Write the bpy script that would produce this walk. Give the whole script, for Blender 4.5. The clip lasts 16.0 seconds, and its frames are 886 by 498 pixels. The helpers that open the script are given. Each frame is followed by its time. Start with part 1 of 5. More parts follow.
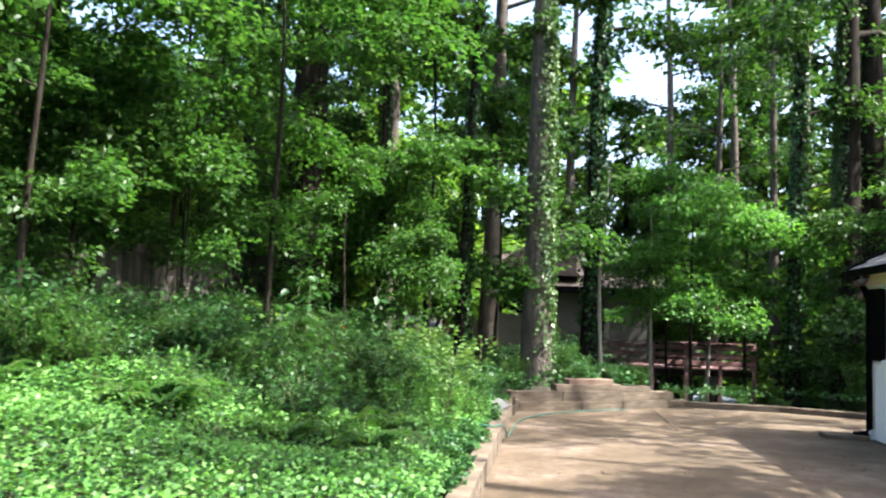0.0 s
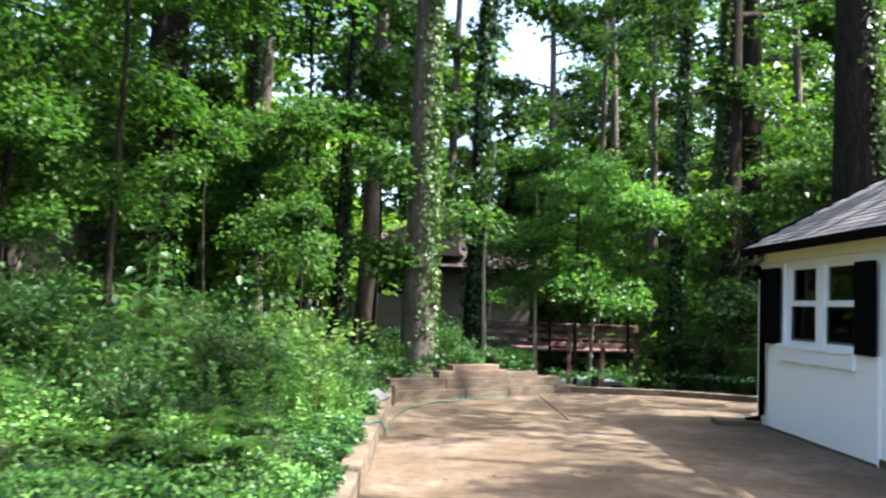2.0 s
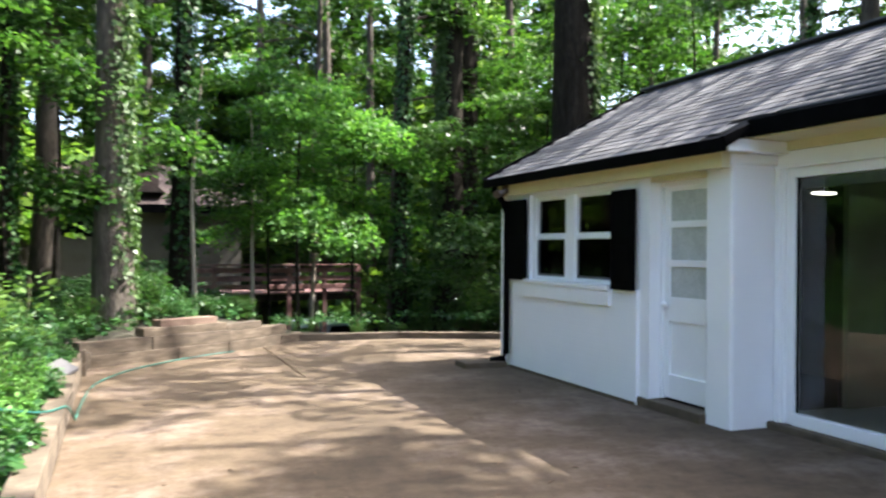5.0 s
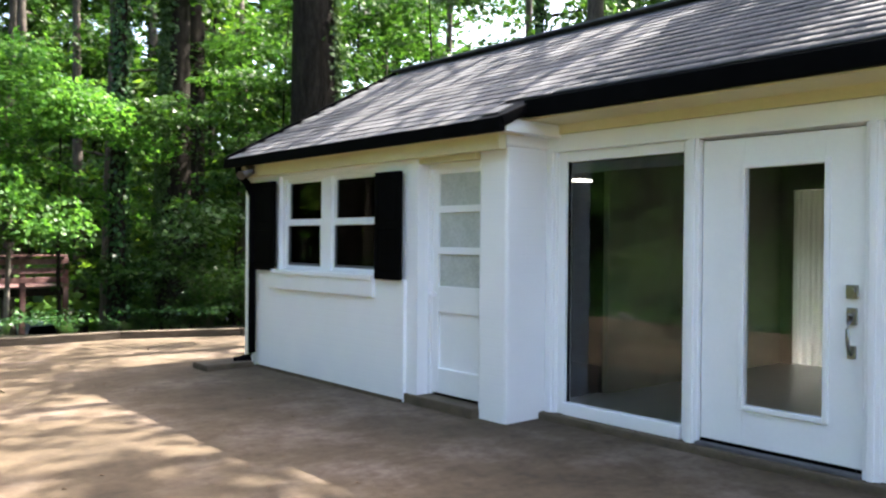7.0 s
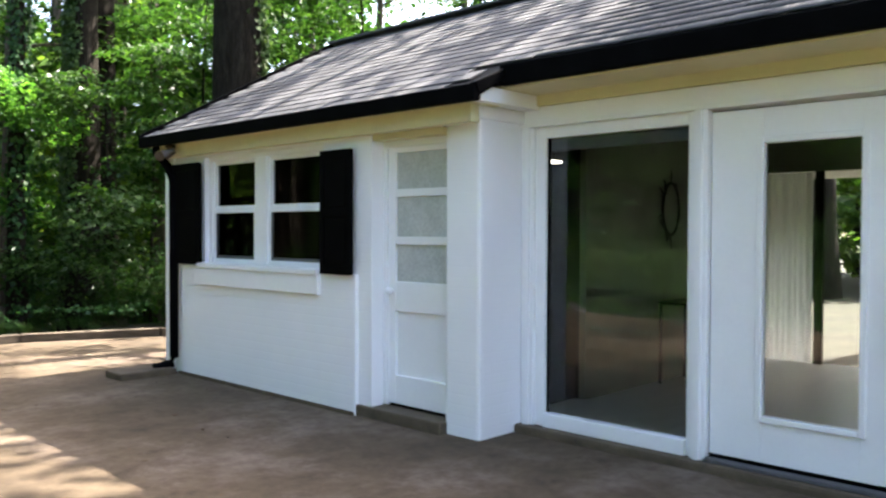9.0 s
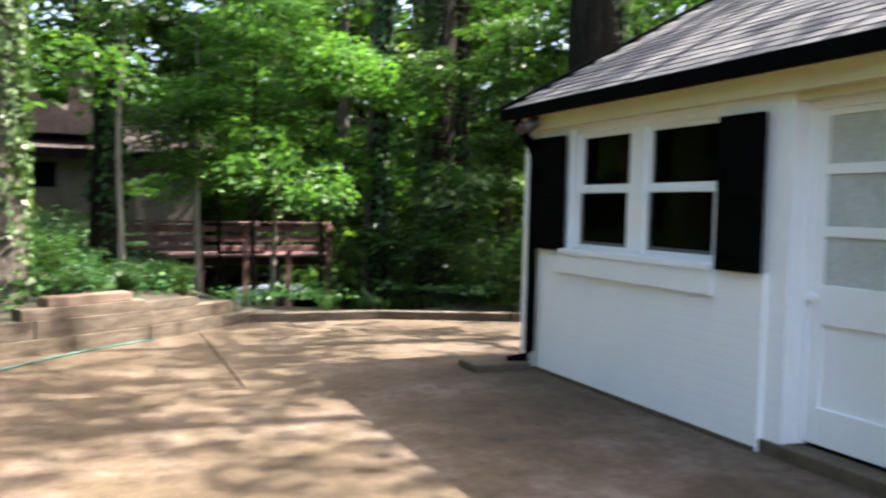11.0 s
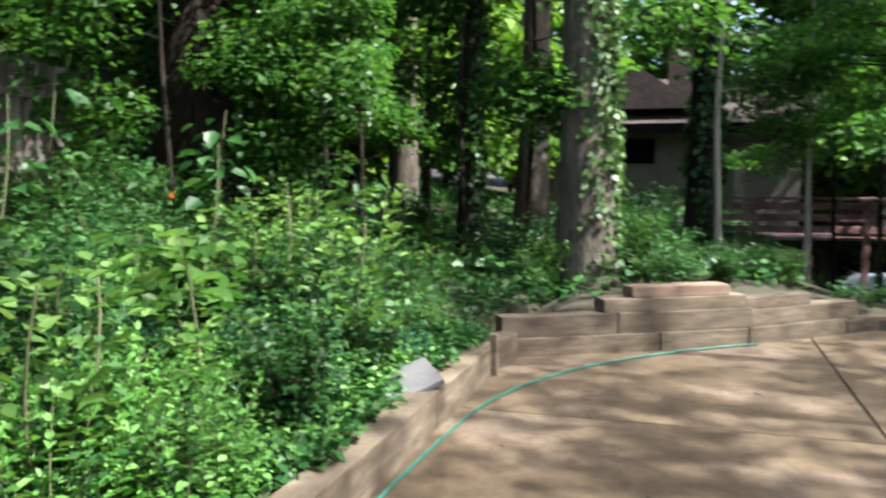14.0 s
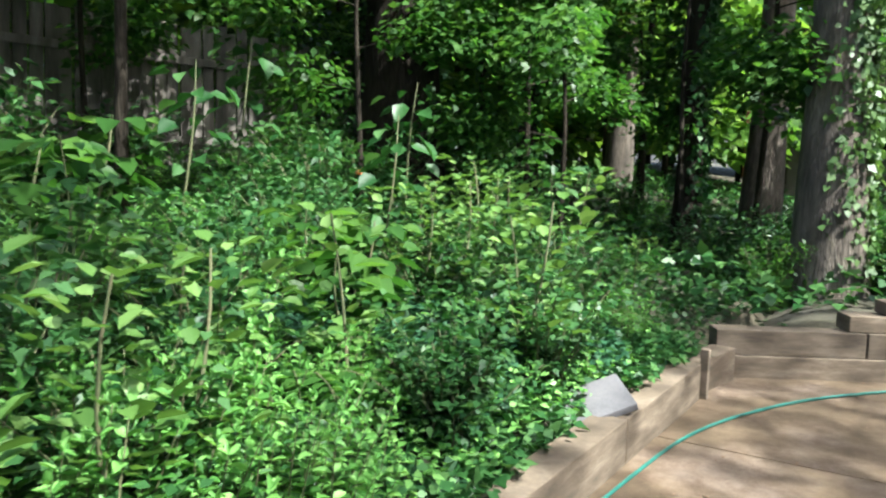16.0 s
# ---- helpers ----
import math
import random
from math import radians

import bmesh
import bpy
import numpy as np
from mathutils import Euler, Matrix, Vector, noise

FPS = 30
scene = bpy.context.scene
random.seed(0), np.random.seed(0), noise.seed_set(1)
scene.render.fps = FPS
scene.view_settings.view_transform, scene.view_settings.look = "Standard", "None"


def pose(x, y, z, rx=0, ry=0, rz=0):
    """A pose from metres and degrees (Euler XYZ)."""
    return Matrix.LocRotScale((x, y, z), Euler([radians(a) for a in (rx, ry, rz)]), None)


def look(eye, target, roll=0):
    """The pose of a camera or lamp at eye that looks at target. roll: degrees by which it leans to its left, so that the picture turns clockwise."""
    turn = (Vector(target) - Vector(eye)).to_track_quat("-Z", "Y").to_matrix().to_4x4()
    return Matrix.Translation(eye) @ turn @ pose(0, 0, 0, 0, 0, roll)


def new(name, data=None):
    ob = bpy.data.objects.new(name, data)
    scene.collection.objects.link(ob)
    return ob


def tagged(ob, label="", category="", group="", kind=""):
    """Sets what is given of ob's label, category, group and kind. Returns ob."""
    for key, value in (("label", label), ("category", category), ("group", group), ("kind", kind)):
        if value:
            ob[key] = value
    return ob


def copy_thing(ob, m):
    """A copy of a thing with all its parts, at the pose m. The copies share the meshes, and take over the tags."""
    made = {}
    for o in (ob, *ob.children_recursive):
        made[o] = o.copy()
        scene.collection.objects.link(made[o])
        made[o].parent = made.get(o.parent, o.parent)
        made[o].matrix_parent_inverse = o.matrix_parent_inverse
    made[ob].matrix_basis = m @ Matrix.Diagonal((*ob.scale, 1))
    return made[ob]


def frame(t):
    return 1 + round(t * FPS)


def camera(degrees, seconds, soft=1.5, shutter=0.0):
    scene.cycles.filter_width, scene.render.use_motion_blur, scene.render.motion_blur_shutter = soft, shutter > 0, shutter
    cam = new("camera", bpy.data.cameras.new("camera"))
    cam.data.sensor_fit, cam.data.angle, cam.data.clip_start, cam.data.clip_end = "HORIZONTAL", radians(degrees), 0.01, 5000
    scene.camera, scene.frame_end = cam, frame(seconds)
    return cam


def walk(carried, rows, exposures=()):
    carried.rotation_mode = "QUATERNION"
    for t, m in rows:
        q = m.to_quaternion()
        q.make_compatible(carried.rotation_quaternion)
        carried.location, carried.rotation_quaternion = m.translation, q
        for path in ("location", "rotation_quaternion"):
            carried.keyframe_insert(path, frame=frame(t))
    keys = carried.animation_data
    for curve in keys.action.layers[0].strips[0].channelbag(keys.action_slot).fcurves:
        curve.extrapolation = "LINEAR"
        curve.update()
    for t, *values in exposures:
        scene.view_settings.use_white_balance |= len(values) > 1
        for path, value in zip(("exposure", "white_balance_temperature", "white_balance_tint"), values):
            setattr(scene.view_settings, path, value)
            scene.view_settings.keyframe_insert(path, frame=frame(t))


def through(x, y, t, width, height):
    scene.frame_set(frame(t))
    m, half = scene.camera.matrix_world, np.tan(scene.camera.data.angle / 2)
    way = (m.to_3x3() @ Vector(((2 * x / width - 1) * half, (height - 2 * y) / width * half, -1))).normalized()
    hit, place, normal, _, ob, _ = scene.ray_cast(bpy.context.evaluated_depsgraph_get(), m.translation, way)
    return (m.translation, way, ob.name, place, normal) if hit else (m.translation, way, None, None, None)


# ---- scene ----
cam = camera(56.8, 16.0, soft=2.25, shutter=0.5)
PATH = [
    (0, (0.226, -0.104, 1.463), (-0.034, 1.871, 1.631), 2.3),
    (0.5, (0.174, 0.232, 1.454), (-0.038, 2.213, 1.635), 2.7),
    (1, (0.156, 0.511, 1.462), (0.02, 2.499, 1.623), 2.1),
    (1.5, (0.171, 0.822, 1.475), (0.112, 2.816, 1.611), 2.1),
    (2, (0.168, 1.115, 1.471), (0.2, 3.11, 1.605), 2.2),
    (2.5, (0.159, 1.43, 1.475), (0.308, 3.42, 1.604), 2.2),
    (3, (0.147, 1.716, 1.46), (0.381, 3.7, 1.549), 2.6),
    (5.5, (0.11, 2.932, 1.498), (1.017, 4.714, 1.478), 0.7),
    (6, (0.109, 3.148, 1.457), (1.202, 4.823, 1.451), 1.2),
    (6.5, (0.135, 3.368, 1.456), (1.364, 4.946, 1.448), 0.8),
    (7, (0.203, 3.572, 1.454), (1.508, 5.087, 1.436), 0.5),
    (7.5, (0.292, 3.793, 1.47), (1.653, 5.257, 1.418), 0.2),
    (8, (0.397, 4.014, 1.454), (1.839, 5.398, 1.39), -0.2),
    (8.2, (0.41, 4.09, 1.448), (1.884, 5.441, 1.389), -0.2),
    (10.4, (0.965, 5.245, 1.445), (2.102, 6.886, 1.357), 0.7),
    (10.5, (0.960, 5.296, 1.460), (2.054, 6.967, 1.360), 0.6),
    (11, (0.968, 5.585, 1.455), (1.76, 7.419, 1.356), 1.4),
    (11.5, (1.046, 5.922, 1.449), (1.597, 7.838, 1.285), 1.0),
    (12, (1.1, 6.252, 1.436), (1.464, 8.207, 1.226), 0.9),
    (12.5, (1.162, 6.573, 1.419), (1.258, 8.556, 1.175), 1.7),
    (13, (1.145, 6.83, 1.409), (0.984, 8.808, 1.162), 1.2),
    (13.5, (1.077, 7.037, 1.417), (0.736, 8.996, 1.21), 0.2),
    (14, (1.026, 7.301, 1.414), (0.454, 9.21, 1.238), 0.2),
    (14.5, (1.006, 7.516, 1.38), (0.209, 9.343, 1.22), 1.5),
    (15, (0.996, 7.681, 1.344), (0.051, 9.436, 1.179), 1.5),
    (15.5, (0.95, 7.797, 1.395), (-0.061, 9.512, 1.202), 1.9),
    (16, (0.882, 8.008, 1.386), (-0.158, 9.701, 1.164), 1.8),
]
walk(cam, [(t, look(eye, target, roll)) for t, eye, target, roll in PATH], exposures=[(0.0, 2.7, 6250, 11), (3.0, 2.7, 6300, 12), (5.5, 2.85, 6400, 12), (7.0, 3.1, 6600, 12), (8.2, 3.13, 6650, 12), (10.4, 2.98, 6700, 13), (12.0, 2.55, 6350, 12), (13.5, 2.38, 6200, 9), (16.0, 2.5, 5950, 5)])

# ---- light ----
SUN_ELEV, SUN_FROM = 52.5, 97.0      # height of the sun; compass turn from +y towards +x
world = bpy.data.worlds.new("world")
scene.world = world
world.use_nodes = True
wn = world.node_tree.nodes
sky = wn.new("ShaderNodeTexSky")
sky.sky_type, sky.sun_disc = "NISHITA", False
sky.air_density, sky.dust_density, sky.ozone_density = 0.8, 4.0, 0.6
sky.sun_elevation, sky.sun_rotation = radians(SUN_ELEV), radians(SUN_FROM)
world.node_tree.links.new(sky.outputs[0], wn["Background"].inputs[0])
wn["Background"].inputs[1].default_value = 0.13
sun_data = bpy.data.lights.new("sun", "SUN")
sun_data.energy, sun_data.angle, sun_data.color = 3.9, radians(0.53), (1.0, 0.955, 0.885)
sun = new("sun", sun_data)
sx = math.sin(radians(SUN_FROM)) * math.cos(radians(SUN_ELEV))
sy = math.cos(radians(SUN_FROM)) * math.cos(radians(SUN_ELEV))
sun.matrix_world = look((30 * sx, 30 * sy, 30 * math.sin(radians(SUN_ELEV))), (0, 0, 0))


# ---- materials ----
def material(name):
    m = bpy.data.materials.new(name)
    m.use_nodes = True
    return m, m.node_tree.nodes, m.node_tree.links, m.node_tree.nodes["Principled BSDF"]


def ramp(nodes, links, source, stops):
    r = nodes.new("ShaderNodeValToRGB")
    el = r.color_ramp.elements
    while len(el) < len(stops):
        el.new(0.5)
    for e, (p, c) in zip(el, stops):
        e.position, e.color = p, (*c, 1)
    links.new(source, r.inputs[0])
    return r.outputs[0]


def noise_tex(nodes, links, scale, detail=4, rough=0.6, stretch=None):
    tc = nodes.new("ShaderNodeNewGeometry").outputs["Position"]
    if stretch:
        mp = nodes.new("ShaderNodeMapping")
        mp.inputs["Scale"].default_value = stretch
        links.new(tc, mp.inputs[0])
        tc = mp.outputs[0]
    n = nodes.new("ShaderNodeTexNoise")
    n.inputs["Scale"].default_value, n.inputs["Detail"].default_value, n.inputs["Roughness"].default_value = scale, detail, rough
    links.new(tc, n.inputs["Vector"])
    return n.outputs["Fac"]


def mixed(nodes, links, kind, fac, a, b):
    m = nodes.new("ShaderNodeMix")
    m.data_type, m.blend_type = "RGBA", kind
    for sock, v in ((m.inputs[0], fac), (m.inputs[6], a), (m.inputs[7], b)):
        if isinstance(v, (int, float)):
            sock.default_value = v
        elif isinstance(v, tuple):
            sock.default_value = (*v, 1)
        else:
            links.new(v, sock)
    return m.outputs[2]


def bumped(nodes, links, bsdf, height, strength, distance):
    b = nodes.new("ShaderNodeBump")
    b.inputs["Strength"].default_value, b.inputs["Distance"].default_value = strength, distance
    links.new(height, b.inputs["Height"])
    links.new(b.outputs[0], bsdf.inputs["Normal"])


def surface(name, dark, mid, light, scale, rough=0.8, fine=60, bump=0.3, depth=0.004, stretch=None, spread=0.0, metal=0.0, grainy=0.8):
    """Two scales of noise in three tones, with relief; spread: tone varied from piece to piece."""
    m, n, l, b = material(name)
    big = noise_tex(n, l, scale, 5, 0.65, stretch)
    small = noise_tex(n, l, fine, 3, 0.6, stretch)
    col = ramp(n, l, big, [(0.3, dark), (0.5, mid), (0.72, light)])
    grain = ramp(n, l, small, [(0.3, (0.72, 0.72, 0.72)), (0.7, (1.0, 1.0, 1.0))])
    col = mixed(n, l, "MULTIPLY", grainy, col, grain)
    if spread:
        info = n.new("ShaderNodeObjectInfo").outputs["Random"]
        tone = ramp(n, l, info, [(0.0, (1 - spread,) * 3), (1.0, (1.0, 1.0, 1.0))])
        col = mixed(n, l, "MULTIPLY", 1.0, col, tone)
    l.new(col, b.inputs["Base Color"])
    b.inputs["Roughness"].default_value, b.inputs["Metallic"].default_value = rough, metal
    bumped(n, l, b, small, bump, depth)
    return m


def leaf_material(name, deep, mid, fresh, through=0.4):
    m, n, l, b = material(name)
    rnd = n.new("ShaderNodeNewGeometry").outputs["Random Per Island"]
    patch = noise_tex(n, l, 0.9, 3)
    col = ramp(n, l, rnd, [(0.0, deep), (0.55, mid), (1.0, fresh)])
    tone = ramp(n, l, patch, [(0.3, (0.7, 0.78, 0.7)), (0.7, (1.0, 1.0, 1.0))])
    col = mixed(n, l, "MULTIPLY", 1.0, col, tone)
    l.new(col, b.inputs["Base Color"])
    b.inputs["Roughness"].default_value = 0.45
    b.inputs["Specular IOR Level"].default_value = 0.35
    tr = n.new("ShaderNodeBsdfTranslucent")
    l.new(mixed(n, l, "MULTIPLY", 1.0, col, (0.95, 1.0, 0.55)), tr.inputs[0])
    mix = n.new("ShaderNodeMixShader")
    mix.inputs[0].default_value = through
    l.new(b.outputs[0], mix.inputs[1])
    l.new(tr.outputs[0], mix.inputs[2])
    l.new(mix.outputs[0], n["Material Output"].inputs[0])
    return m


def brick_paint(name):
    """White paint over brick: the courses show as faint relief."""
    m, n, l, b = material(name)
    pos = n.new("ShaderNodeNewGeometry").outputs["Position"]
    sep = n.new("ShaderNodeSeparateXYZ")
    l.new(pos, sep.inputs[0])
    add = n.new("ShaderNodeMath")
    l.new(sep.outputs[0], add.inputs[0])
    l.new(sep.outputs[1], add.inputs[1])
    com = n.new("ShaderNodeCombineXYZ")
    l.new(add.outputs[0], com.inputs[0])
    l.new(sep.outputs[2], com.inputs[1])
    br = n.new("ShaderNodeTexBrick")
    br.inputs["Scale"].default_value = 1.0
    br.inputs["Brick Width"].default_value, br.inputs["Row Height"].default_value = 0.21, 0.075
    br.inputs["Mortar Size"].default_value, br.inputs["Mortar Smooth"].default_value = 0.008, 0.6
    br.inputs["Color1"].default_value = br.inputs["Color2"].default_value = (1, 1, 1, 1)
    br.inputs["Mortar"].default_value = (0, 0, 0, 1)
    l.new(com.outputs[0], br.inputs["Vector"])
    small = noise_tex(n, l, 35, 4)
    big = noise_tex(n, l, 1.4, 4)
    col = ramp(n, l, big, [(0.3, (0.85, 0.855, 0.865)), (0.7, (0.90, 0.90, 0.905))])
    l.new(col, b.inputs["Base Color"])
    b.inputs["Roughness"].default_value = 0.55
    h = mixed(n, l, "MIX", 0.35, br.outputs["Color"], small)
    bumped(n, l, b, h, 0.22, 0.004)
    return m


def glass_material(name, tint=(0.9, 0.95, 0.93)):
    m, n, l, b = material(name)
    b.inputs["Base Color"].default_value = (*tint, 1)
    b.inputs["Roughness"].default_value, b.inputs["IOR"].default_value = 0.0, 1.5
    b.inputs["Transmission Weight"].default_value = 1.0
    return m


M_PATIO = surface("patio_concrete", (0.052, 0.034, 0.014), (0.101, 0.070, 0.037), (0.205, 0.157, 0.122), 0.8, 0.85, 90, 0.35, 0.003)
pn, pl, pb = M_PATIO.node_tree.nodes, M_PATIO.node_tree.links, M_PATIO.node_tree.nodes["Principled BSDF"]
stain = ramp(pn, pl, noise_tex(pn, pl, 4.5, 6, 0.75), [(0.34, (0.50, 0.41, 0.31)), (0.54, (1.0, 1.0, 1.0)), (0.8, (1.14, 1.12, 1.1))])
pl.new(mixed(pn, pl, "MULTIPLY", 0.9, pb.inputs["Base Color"].links[0].from_socket, stain), pb.inputs["Base Color"])
mottle = ramp(pn, pl, noise_tex(pn, pl, 13.0, 5, 0.7), [(0.38, (0.72, 0.66, 0.58)), (0.56, (1.0, 1.0, 1.0)), (0.75, (1.1, 1.09, 1.08))])
pl.new(mixed(pn, pl, "MULTIPLY", 0.7, pb.inputs["Base Color"].links[0].from_socket, mottle), pb.inputs["Base Color"])
M_PAD = surface("old_concrete", (0.06, 0.045, 0.026), (0.10, 0.074, 0.045), (0.14, 0.106, 0.068), 4, 0.9, 70, 0.4, 0.003)
M_SOIL = surface("forest_soil", (0.02, 0.017, 0.010), (0.035, 0.032, 0.016), (0.06, 0.05, 0.028), 1.5, 0.95, 25, 0.8, 0.03)
M_WHITE = surface("white_paint", (0.84, 0.845, 0.855), (0.87, 0.875, 0.88), (0.90, 0.90, 0.905), 2.0, 0.45, 40, 0.05, 0.001, grainy=0.08)
M_BRICK = brick_paint("white_painted_brick")
M_CREAM = surface("cream_paint", (0.60, 0.54, 0.33), (0.66, 0.595, 0.365), (0.70, 0.635, 0.40), 2.0, 0.5, 40, 0.05, 0.001, grainy=0.12)
M_BLACK = surface("black_paint", (0.002, 0.002, 0.0022), (0.003, 0.003, 0.0033), (0.005, 0.005, 0.0055), 3.0, 0.55, 60, 0.15, 0.001)
M_BLACK.node_tree.nodes["Principled BSDF"].inputs["Specular IOR Level"].default_value = 0.015
M_SHINGLE = surface("asphalt_shingle", (0.05, 0.05, 0.054), (0.09, 0.09, 0.095), (0.145, 0.142, 0.14), 5, 0.92, 160, 0.6, 0.003, spread=0.45)
M_TIMBER = surface("weathered_timber", (0.058, 0.042, 0.025), (0.118, 0.088, 0.056), (0.21, 0.165, 0.115), 3.0, 0.9, 40, 0.5, 0.004, stretch=(1, 1, 5), spread=0.3)
M_REDTIMBER = surface("reddish_timber", (0.13, 0.082, 0.056), (0.18, 0.12, 0.085), (0.24, 0.17, 0.12), 4.0, 0.9, 40, 0.5, 0.004, stretch=(1, 1, 5))
M_DECK = surface("stained_deck_wood", (0.10, 0.04, 0.034), (0.26, 0.125, 0.11), (0.48, 0.31, 0.28), 3.0, 0.6, 30, 0.4, 0.003, spread=0.3)
M_FENCE = surface("grey_fence_wood", (0.0595, 0.0510, 0.0425), (0.1275, 0.1122, 0.0935), (0.2465, 0.2210, 0.1870), 2.0, 0.9, 30, 0.5, 0.004, stretch=(4, 4, 0.6), spread=0.4)
M_BARK = surface("tree_bark", (0.035, 0.028, 0.02), (0.075, 0.06, 0.045), (0.15, 0.125, 0.095), 7, 0.95, 28, 1.0, 0.03, stretch=(1.6, 1.6, 0.35))
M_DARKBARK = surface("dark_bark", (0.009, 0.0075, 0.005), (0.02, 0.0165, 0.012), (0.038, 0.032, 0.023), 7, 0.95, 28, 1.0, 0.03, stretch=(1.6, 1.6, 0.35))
M_PALEBARK = surface("pale_bark", (0.16, 0.13, 0.10), (0.30, 0.26, 0.20), (0.42, 0.37, 0.30), 9, 0.9, 28, 0.6, 0.01, stretch=(1.6, 1.6, 0.35))
M_STEM = surface("green_stem", (0.05, 0.06, 0.02), (0.08, 0.09, 0.035), (0.12, 0.10, 0.05), 9, 0.8, 40, 0.3, 0.003)
M_HOSE = surface("green_hose_rubber", (0.010, 0.085, 0.064), (0.016, 0.115, 0.088), (0.028, 0.15, 0.115), 6, 0.4, 60, 0.1, 0.001)
M_STONE = surface("grey_paver", (0.075, 0.073, 0.075), (0.10, 0.097, 0.10), (0.13, 0.126, 0.126), 6, 0.9, 80, 0.4, 0.003)
M_METAL = surface("brushed_nickel", (0.27, 0.27, 0.27), (0.35, 0.35, 0.35), (0.42, 0.42, 0.42), 8, 0.32, 60, 0.1, 0.001, metal=1.0)
M_STUCCO = surface("beige_stucco", (0.0960, 0.0840, 0.0640), (0.1240, 0.1096, 0.0864), (0.1520, 0.1344, 0.1080), 2, 0.9, 50, 0.3, 0.004)
M_ROOFN = surface("brown_shingles", (0.025, 0.016, 0.014), (0.045, 0.03, 0.026), (0.075, 0.052, 0.045), 6, 0.9, 40, 0.6, 0.01)
M_REDBRICK = surface("red_brick", (0.16, 0.06, 0.04), (0.26, 0.10, 0.07), (0.33, 0.15, 0.10), 5, 0.9, 30, 0.5, 0.006)
M_ROOM = surface("room_paint", (0.10, 0.112, 0.075), (0.13, 0.142, 0.097), (0.16, 0.172, 0.12), 2, 0.7, 40, 0.1, 0.001)
# Room shade put into the colour: near-black walls, ceiling, floor and lamp stem.
M_DARKROOM = surface("shaded_room_black", (0.004, 0.004, 0.0035), (0.007, 0.0065, 0.0055), (0.011, 0.010, 0.009), 2, 0.7, 40, 0.1, 0.001)
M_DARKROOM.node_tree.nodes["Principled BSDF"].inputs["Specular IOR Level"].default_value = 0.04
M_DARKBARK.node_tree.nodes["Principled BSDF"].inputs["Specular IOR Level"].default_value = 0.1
M_FLOOR = surface("room_floor", (0.36, 0.34, 0.31), (0.44, 0.42, 0.38), (0.52, 0.50, 0.46), 3, 0.3, 40, 0.1, 0.001, stretch=(1, 5, 1))
M_CURTAIN = surface("frosted_curtain", (0.46, 0.49, 0.46), (0.53, 0.56, 0.53), (0.60, 0.62, 0.60), 7, 0.5, 40, 0.1, 0.001)
M_SHEER, cn, cl, cb = material("sheer_white_curtain")
cb.inputs["Base Color"].default_value = (0.8, 0.82, 0.8, 1)
cb.inputs["Roughness"].default_value = 0.8
ctr = cn.new("ShaderNodeBsdfTranslucent")
ctr.inputs[0].default_value = (0.8, 0.83, 0.8, 1)
cmx = cn.new("ShaderNodeMixShader")
cmx.inputs[0].default_value = 0.5
cl.new(cb.outputs[0], cmx.inputs[1])
cl.new(ctr.outputs[0], cmx.inputs[2])
cl.new(cmx.outputs[0], cn["Material Output"].inputs[0])
M_CAR = surface("car_paint", (0.22, 0.27, 0.32), (0.28, 0.33, 0.38), (0.34, 0.39, 0.44), 2, 0.25, 60, 0.02, 0.001)
M_TYRE = surface("tyre_rubber", (0.01, 0.01, 0.01), (0.015, 0.015, 0.015), (0.02, 0.02, 0.02), 6, 0.8, 60, 0.2, 0.002)
M_ORANGE = surface("orange_plastic", (0.55, 0.12, 0.02), (0.65, 0.16, 0.03), (0.7, 0.2, 0.05), 6, 0.5, 60, 0.1, 0.001)
M_BRONZE = surface("bronze_metal", (0.05, 0.037, 0.025), (0.08, 0.06, 0.042), (0.12, 0.09, 0.065), 8, 0.5, 60, 0.1, 0.001)
M_LITTER = surface("dead_leaf", (0.07, 0.04, 0.02), (0.12, 0.075, 0.04), (0.18, 0.12, 0.07), 12, 0.9, 60, 0.2, 0.002)
M_GLASS = glass_material("window_glass")
M_GLASS.node_tree.nodes["Principled BSDF"].inputs["IOR"].default_value = 1.42
# Deep shade put into the panes: dark tint, and low IOR to mute reflections.
M_DIMGLASS = glass_material("shade_tinted_glass", (0.25, 0.27, 0.27))
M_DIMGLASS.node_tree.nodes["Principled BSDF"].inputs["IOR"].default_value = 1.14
M_L_TREE = leaf_material("tree_leaves", (0.0179, 0.0566, 0.0099), (0.0383, 0.0984, 0.0164), (0.0799, 0.1550, 0.0274), 0.45)
M_L_UNDER = leaf_material("understory_leaves", (0.0238, 0.0755, 0.0132), (0.0475, 0.1221, 0.0220), (0.0892, 0.1802, 0.0351), 0.55)
M_L_IVY = leaf_material("ivy_leaves", (0.0125, 0.0530, 0.0125), (0.0287, 0.0936, 0.0225), (0.0811, 0.1685, 0.0468), 0.3)
M_L_SHRUB = leaf_material("shrub_leaves", (0.0135, 0.0542, 0.0131), (0.0328, 0.0959, 0.0251), (0.0771, 0.1584, 0.0528), 0.4)
M_L_WEED = leaf_material("weed_leaves", (0.0624, 0.1726, 0.0340), (0.1305, 0.2969, 0.0654), (0.2496, 0.4627, 0.1307), 0.4)
M_L_MAPLE = leaf_material("maple_leaves", (0.0424, 0.1321, 0.0245), (0.0921, 0.2313, 0.0407), (0.1659, 0.3397, 0.0611), 0.6)
M_L_FAR = leaf_material("sunny_distant_leaves", (0.0465, 0.1147, 0.0178), (0.1021, 0.2027, 0.0297), (0.1856, 0.2997, 0.0445), 0.5)
